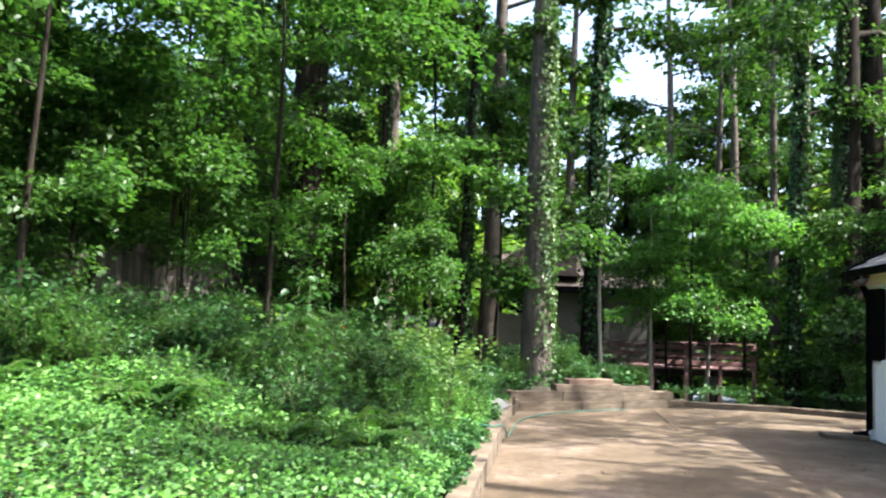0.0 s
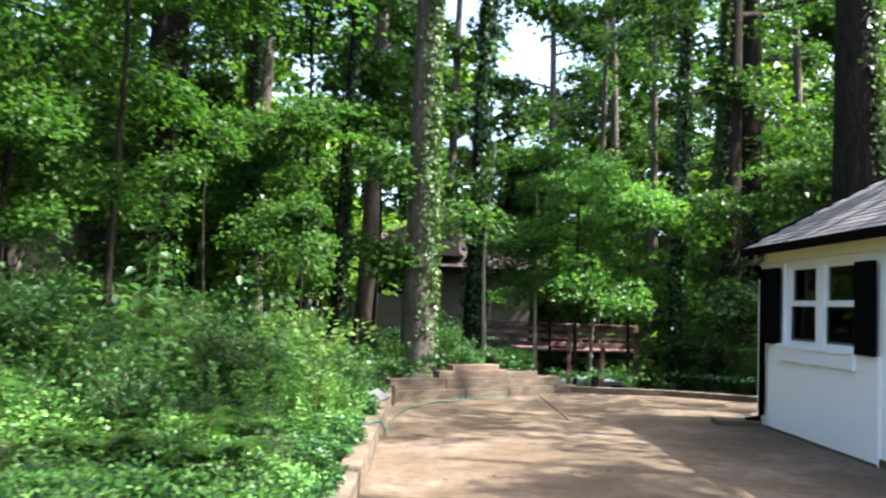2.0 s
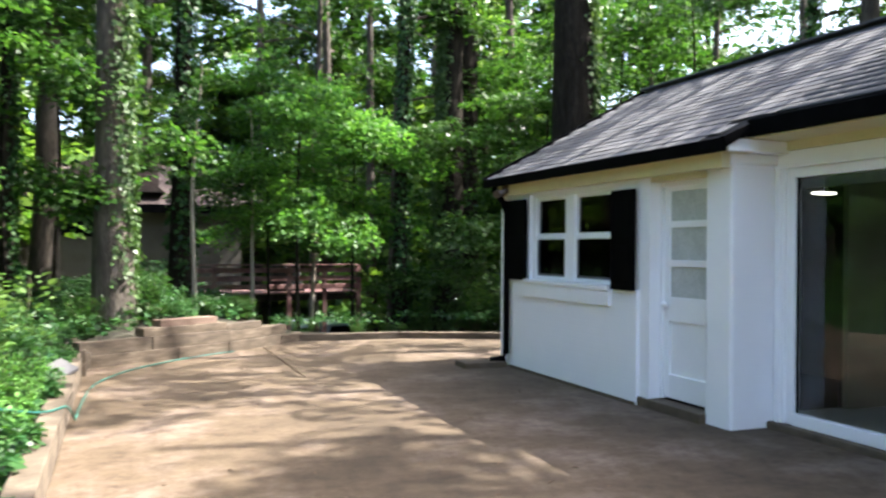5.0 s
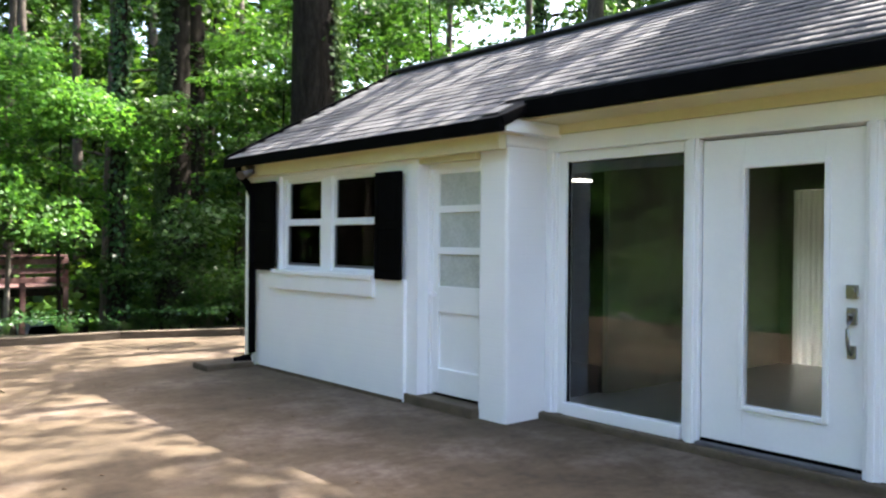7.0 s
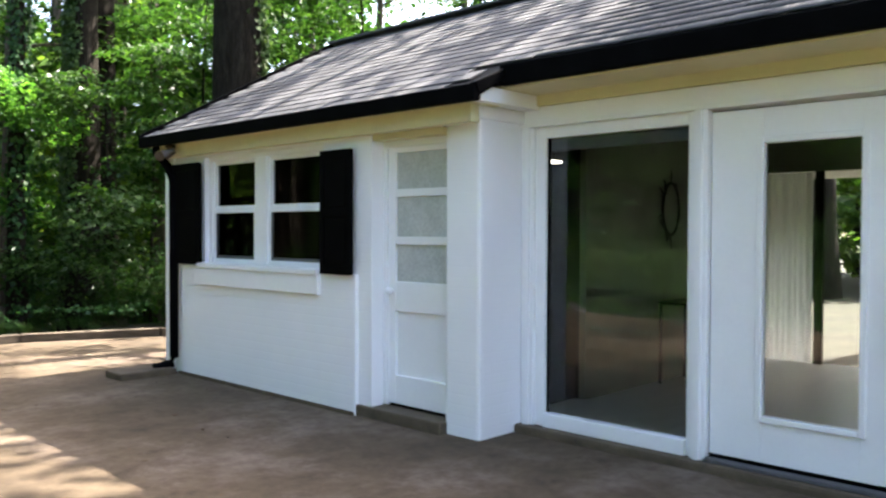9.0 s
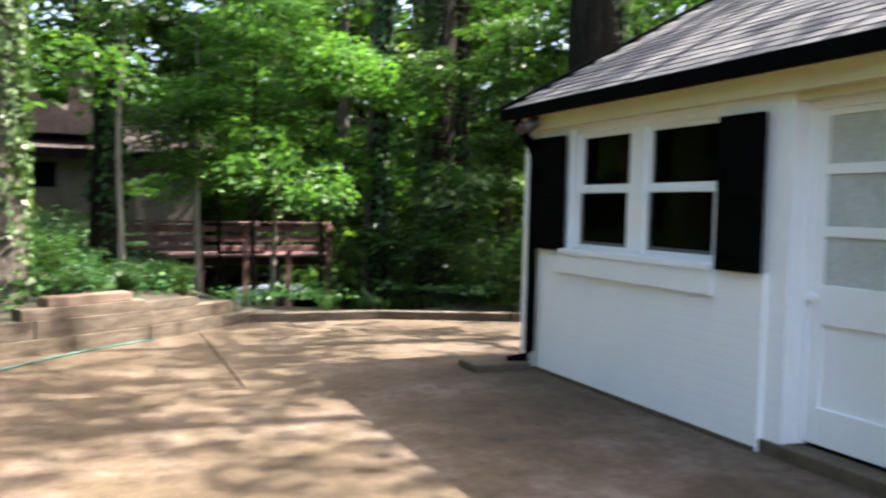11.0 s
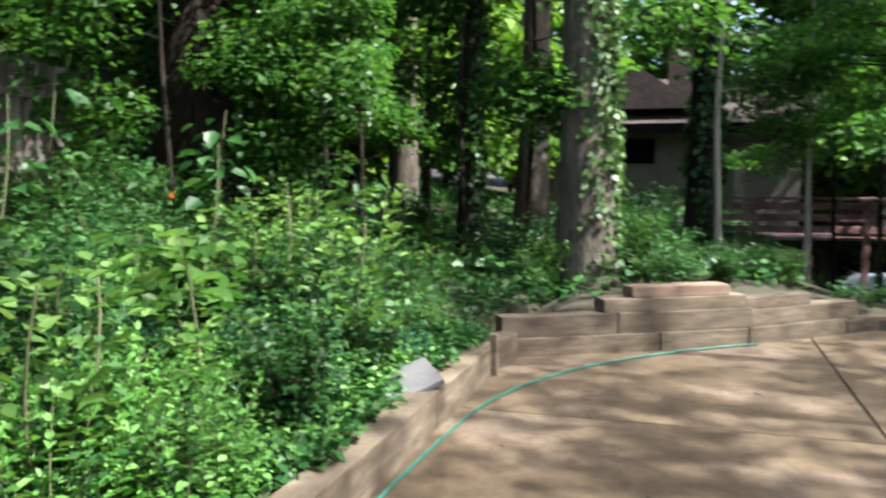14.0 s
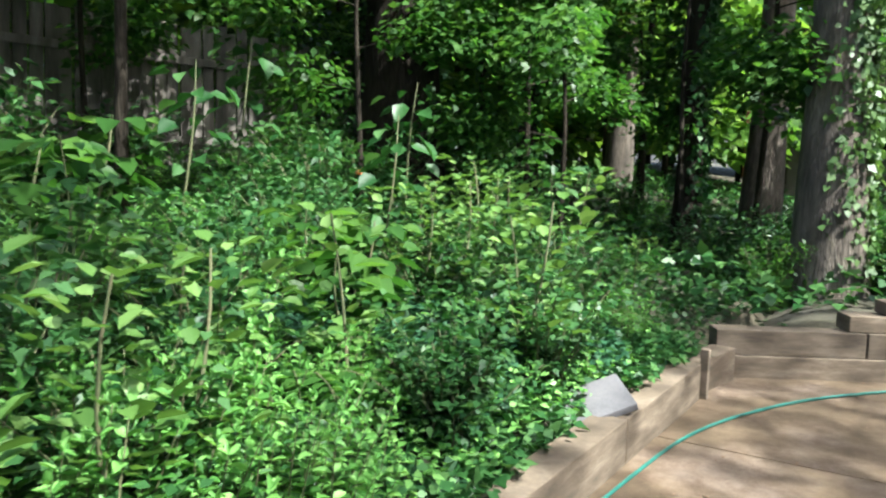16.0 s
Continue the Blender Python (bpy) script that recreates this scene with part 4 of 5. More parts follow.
for ob, x, y, turn, size in (
        (tall_b, -1.6, 17.2, 40, 0.7), (tall_b, -3.2, 16.4, 200, 0.62), (tall_c, -4.9, 16.3, 120, 0.9), (tall_b, -8.6, 12.9, 80, 1.0), (tall_b, -7.0, 18.5, 10, 1.0), (tall_a, -10.5, 9.0, 200, 1.0),
        (sparse, 7.0, 24.0, 60, 0.9), (tall_c, 7.35, 20.7, 200, 0.78), (tall_b, 6.05, 20.5, 330, 0.9), (tall_c, 9.0, 23.8, 160, 0.95), (sparse, 14.6, 20.3, 60, 0.8), (sparse, 15.2, 17.6, 170, 0.8), (sparse, 15.0, 23.4, 280, 0.85), (sparse, 13.8, 25.5, 30, 1.0), (tall_b, 13.8, 16.2, 300, 0.8), (sparse, 5.2, 25.5, 130, 0.85), (sparse, 10.9, 24.5, 250, 1.1), (sparse, 9.0, 30.0, 10, 1.0), (sparse, 7.8, 28.5, 200, 1.05), (tall_a, 5.5, 37.0, 90, 1.25), (tall_a, 1.0, 39.0, 30, 1.25), (tall_a, 8.0, 35.5, 150, 1.2), (tall_a, -3.5, 37.0, 270, 1.2), (tall_a, 11.5, 32.5, 70, 1.1),
         (sparse, 11.8, 3.5, 140, 0.95), (sparse, 14.2, 5.2, 250, 1.05),  (sparse, 10.8, 6.0, 190, 0.85), (sparse, 13.0, -1.5, 10, 1.0), (tall_c, 20.5, 11.5, 30, 1.0), (tall_a, 20.0, 4.0, 220, 1.0), (tall_b, 19.0, -4.0, 10, 1.0),
        # The last three are added unseen behind the camera to cut sky light.
        (tall_a, -4.5, 23.0, 10, 1.0), (tall_b, -9.5, 22.5, 75, 1.1), (tall_a, -13.0, 16.0, 33, 1.1), (tall_a, -11.5, 12.5, 140, 1.0), (tall_a, -14.5, 20.0, 70, 1.1), (tall_c, -14.0, 6.0, 99, 1.0), (tall_a, -12.0, -3.0, 45, 1.0), (tall_b, -9.0, -9.0, 45, 1.0), (tall_a, 3.0, -13.0, 45, 1.0), (tall_a, 5.0, -8.0, 140, 1.05), (tall_b, -2.5, -9.0, 60, 1.1), (tall_a, -6.0, -4.5, 300, 1.0)):
    place(ob, x, y, turn, size)
# Copies lifted so that their crowns shade the bank past the patio.
for x, y, turn, size, tall in ((11.8, 13.0, 20, 1.0, 1.45), (13.0, 7.4, 80, 1.0, 1.0), (14.4, 11.2, 310, 1.0, 1.6)):
    place(sparse, x, y, turn, size, tall)
for ob, x, y, turn, size in (
        (under_a, -5.6, 8.3, 70, 0.95), (under_c, -5.9, 9.8, 10, 1.0), (under_c, -6.5, 11.2, 200, 1.1), (under_a, -7.2, 10.4, 100, 0.8), (under_a, -8.6, 12.2, 160, 1.0), (under_c, -1.5, 16.6, 20, 1.0), (under_a, -4.4, 15.6, 250, 1.0), (under_c, -4.6, 17.8, 300, 1.2), (under_a, -2.6, 18.6, 15, 1.1), (under_a, -7.6, 16.0, 75, 1.2),
        (under_b, 4.9, 20.3, 140, 0.95), (under_b, 3.2, 20.9, 250, 0.8), (under_a, 9.6, 19.9, 210, 0.95), (under_a, 12.6, 18.6, 20, 1.1), (under_a, 10.2, 23.6, 45, 1.2), (under_a, 13.2, 22.5, 90, 1.4),
        (under_a, 12.5, 10.5, 45, 1.2), (under_a, -9.8, 10.5, 45, 1.2), (under_a, -9.6, 5.0, 10, 1.1), (under_a, -10.0, 14.4, 190, 1.3), (under_c, -3.15, 13.27, 80, 0.8), (under_c, -5.0, 11.0, 230, 0.8), (under_c, -5.7, 12.6, 30, 1.0), (under_c, -1.9, 14.4, 140, 0.75), (under_c, -0.9, 17.4, 200, 1.2), (under_d, -6.6, 9.9, 60, 0.8), (under_d, -5.3, 16.6, 300, 0.9)):
    place(ob, x, y, turn, size)

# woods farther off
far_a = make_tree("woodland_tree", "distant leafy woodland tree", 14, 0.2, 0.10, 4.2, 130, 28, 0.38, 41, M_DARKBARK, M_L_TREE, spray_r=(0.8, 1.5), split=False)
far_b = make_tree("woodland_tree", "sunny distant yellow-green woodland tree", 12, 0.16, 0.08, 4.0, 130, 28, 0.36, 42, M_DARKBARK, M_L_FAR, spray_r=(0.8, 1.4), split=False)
spots = []
for k in range(64):
    a = radians(k * 360 / 64 * 1.0 + prnd.uniform(-2, 2))
    d = prnd.uniform(27, 44)
    x, y = 1.0 + d * math.sin(a), 7.0 + d * math.cos(a)
    if -4.5 < x < 9.0 and 25 < y < 37:
        y += 13
    if 3.0 < x - (y - 7) * 0.10 < 4.2 and y > 20:
        continue
    if y < -12 and k % 2:
        continue
    spots.append((x, y))
spots += [(-6.5, 33.0), (-3.0, 39.0), (0.5, 41.0), (4.0, 43.0), (7.5, 41.0), (10.5, 36.0), (12.5, 30.0), (-9.5, 27.0), (8.6, 38.5), (5.8, 46.0)]
settle(far_a, *spots[0])
settle(far_b, *spots[1])
for x, y, sz in ((11.5, 45.0, 1.7), (15.5, 43.5, 1.7), (19.5, 42.0, 1.7), (23.0, 40.5, 1.7), (26.5, 38.0, 1.6)):
    place(far_a, x, y, prnd.uniform(0, 360), sz)
for k, (x, y) in enumerate(spots[2:]):
    place((far_a, far_b)[k % 2], x, y, prnd.uniform(0, 360), prnd.uniform(0.8, 1.2))


thicket = make_tree("woodland_thicket", "dense distant understory thicket", 5.5, 0.06, 0.04, 2.8, 95, 26, 0.36, 43, M_DARKBARK, M_L_FAR, low=0.15, spray_r=(0.6, 1.1), stems=3)
first = True
for ringk, (d0, d1, cnt) in enumerate(((24, 28, 40), (30, 36, 28))):
    for k in range(cnt):
        a = radians(k * 360 / cnt + prnd.uniform(-2, 2))
        d = prnd.uniform(d0, d1)
        x, y = 1.0 + d * math.sin(a), 7.0 + d * math.cos(a)
        if -4.6 < x < 4.8 and y > 20 or 4 < x < 10 and 26 < y < 35:
            y += 13
        if y < -9:
            continue
        if first:
            settle(thicket, x, y, prnd.uniform(0, 360), 1.1)
            first = False
        else:
            place(thicket, x, y, prnd.uniform(0, 360), prnd.uniform(0.85, 1.3))
for x, y, sz in ((7.6, 36.5, 1.2), (10.0, 35.0, 1.2), (5.2, 38.0, 1.1), (9.6, 28.5, 1.1), (11.5, 26.0, 1.0), (-5.5, 26.5, 1.1), (-4.2, 30.5, 1.1), (-7.0, 21.0, 0.8), (-9.5, 20.0, 0.9), (-11.5, 17.5, 1.0), (-13.0, 22.0, 1.1), (-10.5, 24.0, 1.1), (-8.5, 25.5, 1.1), (-5.0, 23.5, 0.8), (-12.5, 12.0, 1.0), (-13.5, 8.0, 1.0)):
    place(thicket, x, y, prnd.uniform(0, 360), sz)


# shrubs
def make_shrub(label, height, spread, stems, per, size, seed, leaf, broad=False):
    rs = np.random.default_rng(seed)
    sh = thing("shrub", (0, 0, 0), label, "shrub")
    pieces, ps, ahs = [], [], []
    for i in range(stems):
        a = rs.uniform(0, 2 * np.pi)
        h = height * rs.uniform(0.55, 1.1)
        o = np.array([math.cos(a), math.sin(a), 0]) * spread * rs.uniform(0.25, 1.0)
        q = np.linspace(0, 1, 4)[:, None]
        path = o * (0.15 + 0.85 * q ** 1.4) + np.array([0, 0, 1.0]) * (h * q * (1.2 - 0.2 * q)) + rs.normal(0, 0.02, (4, 3))
        path[0, 2] = -0.05
        pieces.append(tube(path, 0.008 * (1 - 0.7 * q[:, 0]), 3))
        t = rs.uniform(0.18, 1.05, per)
        base = np.stack([np.interp(t, q[:, 0], path[:, c]) for c in range(3)], 1)
        b2 = rs.uniform(0, 2 * np.pi, per)
        out = np.stack([np.cos(b2), np.sin(b2), rs.normal(0.1, 0.35, per)], 1)
        ps.append(base + out * rs.uniform(0.01, 0.16, per)[:, None] * (1.1 - 0.5 * t)[:, None])
        ahs.append(out + rs.normal(0, 0.25, (per, 3)))
    v, f = joined(pieces)
    np_part("stalk", v, f, M_STEM, sh)
    ps, ahs = np.concatenate(ps), np.concatenate(ahs)
    n = len(ps)
    L = size * rs.uniform(0.6, 1.3, n)
    v, f = (broad_blades if broad else leaf_blades)(ps, ahs, np.stack([rs.normal(0, 0.4, n), rs.normal(0, 0.4, n), np.ones(n)], 1), L, L * rs.uniform(0.25, 0.36, n))
    np_part("foliage", v, f, leaf, sh)
    return sh


def make_shoots(label, height, spread, stems, pairs, size, seed, leaf):
    """Upright shoots with opposite pairs of pointed leaves, smaller towards the tip."""
    rs = np.random.default_rng(seed)
    sh = thing("shrub", (0, 0, 0), label, "shrub")
    pieces, ps, ahs, ls = [], [], [], []
    for i in range(stems):
        a, r = rs.uniform(0, 2 * np.pi), spread * math.sqrt(rs.uniform(0, 1))
        foot = np.array([math.cos(a) * r, math.sin(a) * r, -0.05])
        tip = foot + np.array([rs.normal(0, 0.12), rs.normal(0, 0.12), height * rs.uniform(0.5, 1.1)])
        q = np.linspace(0, 1, 4)[:, None]
        path = foot + (tip - foot) * q + np.array([math.cos(a), math.sin(a), 0]) * 0.06 * q ** 2
        pieces.append(tube(path, 0.0055 * (1 - 0.6 * q[:, 0]), 3))
        for k in range(pairs):
            t = 0.2 + 0.8 * (k + 0.5) / pairs
            p = np.array([np.interp(t, q[:, 0], path[:, c]) for c in range(3)])
            b2 = k * 1.57 + a
            for sgn in (1, -1):
                ps.append(p)
                ahs.append(np.array([sgn * math.cos(b2), sgn * math.sin(b2), 0.15 + 0.55 * t ** 3]) + rs.normal(0, 0.16, 3))
                ls.append(size * (1.2 - 0.55 * t) * rs.uniform(0.75, 1.2))
        for k in range(3):
            ps.append(path[-1])
            ahs.append(rs.normal(0, 0.5, 3) + np.array([0, 0, 0.9]))
            ls.append(size * 0.55)
    v, f = joined(pieces)
    np_part("stalk", v, f, M_STEM, sh)
    ps, ahs, L = np.array(ps), np.array(ahs), np.array(ls)
    n = len(ps)
    v, f = broad_blades(ps, ahs, np.array([0, 0, 1.0]) + rs.normal(0, 0.25, (n, 3)), L, L * rs.uniform(0.20, 0.29, n))
    np_part("foliage", v, f, leaf, sh)
    return sh


shrubs = [make_shrub("bushy bright green shrub on the bank", 0.75, 0.55, 26, 40, 0.070, 51, M_L_SHRUB),
          make_shoots("loose green leafy shoots on the bank", 0.62, 0.40, 22, 9, 0.085, 52, M_L_SHRUB),
          make_shrub("tall leafy green shrub on the bank", 1.15, 0.6, 28, 44, 0.075, 53, M_L_UNDER),
          make_shoots("upright bright green weeds with pointed leaves", 0.60, 0.42, 20, 8, 0.095, 55, M_L_WEED),
          make_shrub("low dark green spreading shrub", 0.45, 0.55, 24, 30, 0.065, 54, M_L_IVY)]
used = set()


def put_shrub(k, x, y, size=1.0):
    turn = prnd.uniform(0, 360)
    if k in used:
        place(shrubs[k], x, y, turn, size)
    else:
        used.add(k)
        settle(shrubs[k], x, y, turn, size)


for k in range(150):
    x, y = prnd.uniform(-8.5, -0.85), prnd.uniform(6.5, 18)
    if y < 9 and x > -2.6:
        continue
    kind = prnd.choice([0, 1, 4, 0, 3, 2, 3] if x < -1.6 else [1, 4, 3, 0])
    if kind == 2 and y < 13:
        kind = 0
    put_shrub(kind, x, y, prnd.uniform(0.7, 1.15) * (0.75 if x > -1.5 else 1.0))
for k in range(40):
    x = prnd.uniform(-0.8, 2.6)
    put_shrub(prnd.choice([0, 2, 4, 0]), x, 15.0 + max(0, 0.85 * x) + prnd.uniform(0, 3.2), prnd.uniform(0.7, 1.05) * (1.0 if x < 0.9 else 0.5))
for k in range(60):
    x, y = prnd.uniform(2.6, 14), prnd.uniform(16.4, 23)
    put_shrub(prnd.choice([0, 2, 4, 2]), x, y, prnd.uniform(0.5, 1.1) if x > 6.2 else prnd.uniform(0.22, 0.32))
for x, y, sz in ((6.9, 16.4, 1.35), (7.5, 16.9, 1.5), (6.4, 17.0, 1.2), (8.2, 16.3, 1.4)):
    put_shrub(2, x, y, sz)
for k in range(12):
    put_shrub(3, prnd.uniform(-1.6, -0.8), prnd.uniform(8.6, 9.9), prnd.uniform(0.7, 0.95))
for k in range(16):
    put_shrub(3, prnd.uniform(-2.7, -0.85), prnd.uniform(8.5, 10.6), prnd.uniform(0.7, 1.0))
for k in range(46):
    x, y = prnd.uniform(-3.6, -0.75), prnd.uniform(9.2, 13.4)
    put_shrub(prnd.choice([1, 3, 3, 0]), x, y, prnd.uniform(0.6, 0.95))
for k in range(26):
    put_shrub(prnd.choice([0, 1, 3]), prnd.uniform(-10, -3), prnd.uniform(-2, 7), prnd.uniform(0.5, 0.9))

for k in range(46):
    x, y = prnd.uniform(-6.0, -1.2), prnd.uniform(6.3, 10.0)
    put_shrub(prnd.choice([1, 0, 2, 1]) if x < -2.4 else prnd.choice([1, 0, 1]), x, y, prnd.uniform(0.6, 1.0))

for k in range(9):
    put_shrub(3, prnd.uniform(-1.5, -0.95), prnd.uniform(8.9, 10.1), prnd.uniform(0.8, 1.0))


def make_frond_plant(label, fronds, length, leaflets, size, seed, leaf):
    """Arching fronds with leaflets in two rows."""
    rs = np.random.default_rng(seed)
    pl_ = thing("fern", (0, 0, 0), label, "fern")
    pieces, ps, ah, no, ls = [], [], [], [], []
    for i in range(fronds):
        a = i * 2.4 + rs.uniform(-0.4, 0.4)
        o = np.array([math.cos(a), math.sin(a), 0.0])
        ln3 = length * rs.uniform(0.7, 1.15)
        q = np.linspace(0, 1, 6)[:, None]
        path = o * ln3 * q * 0.85 + np.array([0, 0, 1.0]) * ln3 * (1.0 * q - 0.75 * q ** 2)
        path[0, 2] = -0.05
        pieces.append(tube(path, 0.006 * (1 - 0.7 * q[:, 0]), 3))
        t = np.repeat(np.linspace(0.2, 1.0, leaflets), 2)
        base = np.stack([np.interp(t, q[:, 0], path[:, c]) for c in range(3)], 1)
        sd_ = np.tile([1.0, -1.0], leaflets)[:, None] * np.array([-o[1], o[0], 0.0])
        ps.append(base)
        ah.append(sd_ + o * 0.35 + rs.normal(0, 0.12, (len(t), 3)) - np.array([0, 0, 0.18]))
        no.append(np.tile([0, 0, 1.0], (len(t), 1)) + rs.normal(0, 0.2, (len(t), 3)))
        ls.append(size * (1.25 - 0.85 * t) * rs.uniform(0.8, 1.2, len(t)))
    v, f = joined(pieces)
    np_part("stalk", v, f, M_STEM, pl_)
    L = np.concatenate(ls)
    v, f = leaf_blades(np.concatenate(ps), np.concatenate(ah), np.concatenate(no), L, L * 0.24)
    np_part("foliage", v, f, leaf, pl_)
    return pl_


def make_sapling(name, label, height, count, size, seed, leaf, droop):
    """One thin stem with broad leaves on short stalks."""
    rs = np.random.default_rng(seed)
    pl_ = thing(name, (0, 0, 0), label, "sapling")
    q = np.linspace(0, 1, 6)
    path = np.stack([0.12 * np.sin(2 * q), 0.08 * q ** 2, height * q], 1)
    path[0, 2] = -0.05
    v, f = tube(path, 0.010 * (1 - 0.6 * q), 5)
    np_part("stalk", v, f, M_STEM, pl_)
    t = rs.uniform(0.35, 1.0, count)
    a = np.arange(count) * 2.4 + rs.uniform(-0.3, 0.3, count)
    o = np.stack([np.cos(a), np.sin(a), np.full(count, -droop)], 1)
    base = np.stack([np.interp(t, q, path[:, c]) for c in range(3)], 1) + o * np.array([1, 1, 0.2]) * rs.uniform(0.02, 0.22, count)[:, None]
    L = size * rs.uniform(0.6, 1.2, count)
    v, f = broad_blades(base, o + rs.normal(0, 0.2, (count, 3)), np.array([0, 0, 1.0]) + rs.normal(0, 0.3, (count, 3)), L, L * 0.36)
    np_part("foliage", v, f, leaf, pl_)
    return pl_


fern = settle(make_frond_plant("arching green fern fronds on the bank", 11, 0.75, 15, 0.15, 71, M_L_UNDER), -2.3, 11.2)
broad_sap = settle(make_sapling("broad_leaved_sapling", "thin sapling with large drooping green leaves", 1.15, 30, 0.135, 72, M_L_SHRUB, 0.5), -2.0, 11.9)
spire = settle(make_sapling("weed_spire", "upright weed with pale yellow-green leaves", 0.85, 60, 0.085, 73, M_L_SPIRE, -0.4), -1.75, 12.7)
for k in range(48):
    x, y = prnd.uniform(-5.5, -1.0), prnd.uniform(6.0, 14.5)
    place(fern, x, y, prnd.uniform(0, 360), prnd.uniform(0.6, 1.1))
for x, y, sz in ((-3.4, 11.6, 1.15), (-3.9, 12.6, 1.3), (-2.7, 13.3, 1.2), (-4.6, 11.2, 1.0), (-1.5, 13.6, 0.9), (-2.4, 10.2, 0.8), (-3.0, 9.4, 0.8)):
    place(broad_sap, x, y, prnd.uniform(0, 360), sz)
for k in range(30):
    x, y = prnd.uniform(-2.6, -0.85), prnd.uniform(8.6, 14.0)
    place(spire, x, y, prnd.uniform(0, 360), prnd.uniform(0.6, 1.15))

big_sap = settle(make_sapling("broad_leaved_sapling", "low plant with very large heart-shaped leaves", 0.62, 34, 0.19, 74, M_L_UNDER, 0.25), -1.75, 11.35)
for x, y, sz in ((-2.05, 11.55, 1.0), (-1.5, 11.1, 0.85), (-3.3, 10.5, 1.3), (-3.9, 11.3, 1.4)):
    place(big_sap, x, y, prnd.uniform(0, 360), sz)

tape_z = float(hill(-3.15, 13.27))
v, f = tube([(-3.148, 13.27, tape_z + 0.50), (-3.146, 13.27, tape_z + 0.56), (-3.147, 13.27, tape_z + 0.63)], [0.036, 0.042, 0.036], 10)
tagged(np_part("flagging_tape", v, f, M_ORANGE, None, True), "orange flagging tape tied round a sapling stem", "tape")


# ground cover: ivy and low weeds on the bank
def cover(name, label, x0, x1, y0, y1, n, size, leaf, height, seed, keep):
    rs = np.random.default_rng(seed)
    x, y = rs.uniform(x0, x1, n), rs.uniform(y0, y1, n)
    m = keep(x, y)
    x, y = x[m], y[m]
    n = len(x)
    clump = 0.45 + 0.9 * np.sin(2.1 * x + 1.3 * np.sin(1.7 * y)) * np.cos(1.9 * y + 0.8 * x) * np.abs(np.sin(0.9 * y - 1.4 * x))
    p = np.stack([x, y, np.maximum(hill(x, y), 0.225 * (x > -0.47)) + rs.uniform(0.02, 1, n) ** 1.2 * height * np.clip(0.45 + clump, 0.12, None)], 1)
    ah = np.stack([rs.normal(size=n), rs.normal(size=n), rs.normal(0.0, 0.35, n)], 1)
    nor = np.stack([rs.normal(0, 0.4, n), rs.normal(0, 0.4, n), np.ones(n)], 1)
    L = size * rs.uniform(0.6, 1.3, n)
    v, f = leaf_blades(p, ah, nor, L, L * rs.uniform(0.34, 0.46, n))
    return tagged(np_part(name, v, f, leaf), label, "ground cover", kind="stuff")


cover("ivy_ground_cover", "dense green ivy carpeting the bank", -7, -0.47, 1, 15, 80000, 0.050, M_L_IVY, 0.16, 61, lambda x, y: x > -7)
cover("ivy_ground_cover", "ivy trailing over the timber edging", -0.85, -0.36, 3.0, 13.6, 7500, 0.065, M_L_IVY, 0.11, 65, lambda x, y: np.sin(3.1 * y) + np.sin(7.3 * y + 1) * 0.7 > (x + 0.43) * 14)
cover("low_weeds", "bright low weeds carpeting the sunny bank", -7.5, -0.5, -1.0, 12.5, 150000, 0.042, M_L_WEED, 0.20, 62, lambda x, y: (np.sin(1.3 * x + 0.7) + np.cos(1.1 * y - x) > -0.3) | (y < 7.5))
cover("ivy_ground_cover", "low ivy behind the timber kerb", 2.4, 9.2, 15.85, 17.4, 2600, 0.075, M_L_IVY, 0.12, 66, lambda x, y: (y > 15.9) & (np.sin(2.3 * x) + np.cos(3.7 * y + x) > 0.1))
cover("vinca_ground_cover", "small bluish-green vinca leaves on the bank", -2.1, -0.55, 10.3, 13.0, 16000, 0.048, M_L_VINCA, 0.26, 67, lambda x, y: np.hypot((x + 1.25) / 0.75, (y - 11.7) / 1.2) < 0.8 + 0.3 * np.sin(6 * x + 4 * y))
cover("woodland_weeds", "dark low weeds on the forest floor", -14, 15, 14.2, 27, 45000, 0.12, M_L_IVY, 0.30, 63, lambda x, y: ((y > 16.2) | (y > 14.6 + 0.95 * x) | (x < 0.1)) & ((x < 2.2) | (x > 7.0)))
cover("woodland_weeds", "dark low weeds on the forest floor", -14, -6.5, -8, 14.2, 20000, 0.12, M_L_IVY, 0.25, 64, lambda x, y: x < -6)


# ---- fence, railing, neighbour's house, car ----
fence = thing("fence", (-7, 13.5, 1.0), "old grey board fence half hidden by leaves", "fence")
fa, fb = Vector((-7.9, 9.0, 0)), Vector((-5.9, 18.2, 0))
fl = (fb - fa).length
fd = (fb - fa) / fl
fm = {}
for k in range(int(fl / 0.15)):
    p = fa + fd * (k * 0.15)
    z = float(hill(p.x, p.y))
    tall = 1.75 + 0.05 * prnd.uniform(-1, 1)
    bm = box((-0.068, -0.01, -0.1), (0.068, 0.01, tall), 0.004)
    bmesh.ops.transform(bm, matrix=Matrix.Translation((p.x, p.y, z)) @ pose(0, 0, 0, 0, prnd.uniform(-1, 1), math.degrees(math.atan2(fd.y, fd.x))), verts=bm.verts)
    part("board", bm, M_FENCE, fence)
for zz in (0.45, 1.35):
    part("rail", bar((fa.x + 0.03, fa.y - 0.03, hill(fa.x, fa.y) + zz), (fb.x + 0.03, fb.y - 0.03, hill(fb.x, fb.y) + zz), 0.04, 0.09), M_FENCE, fence)

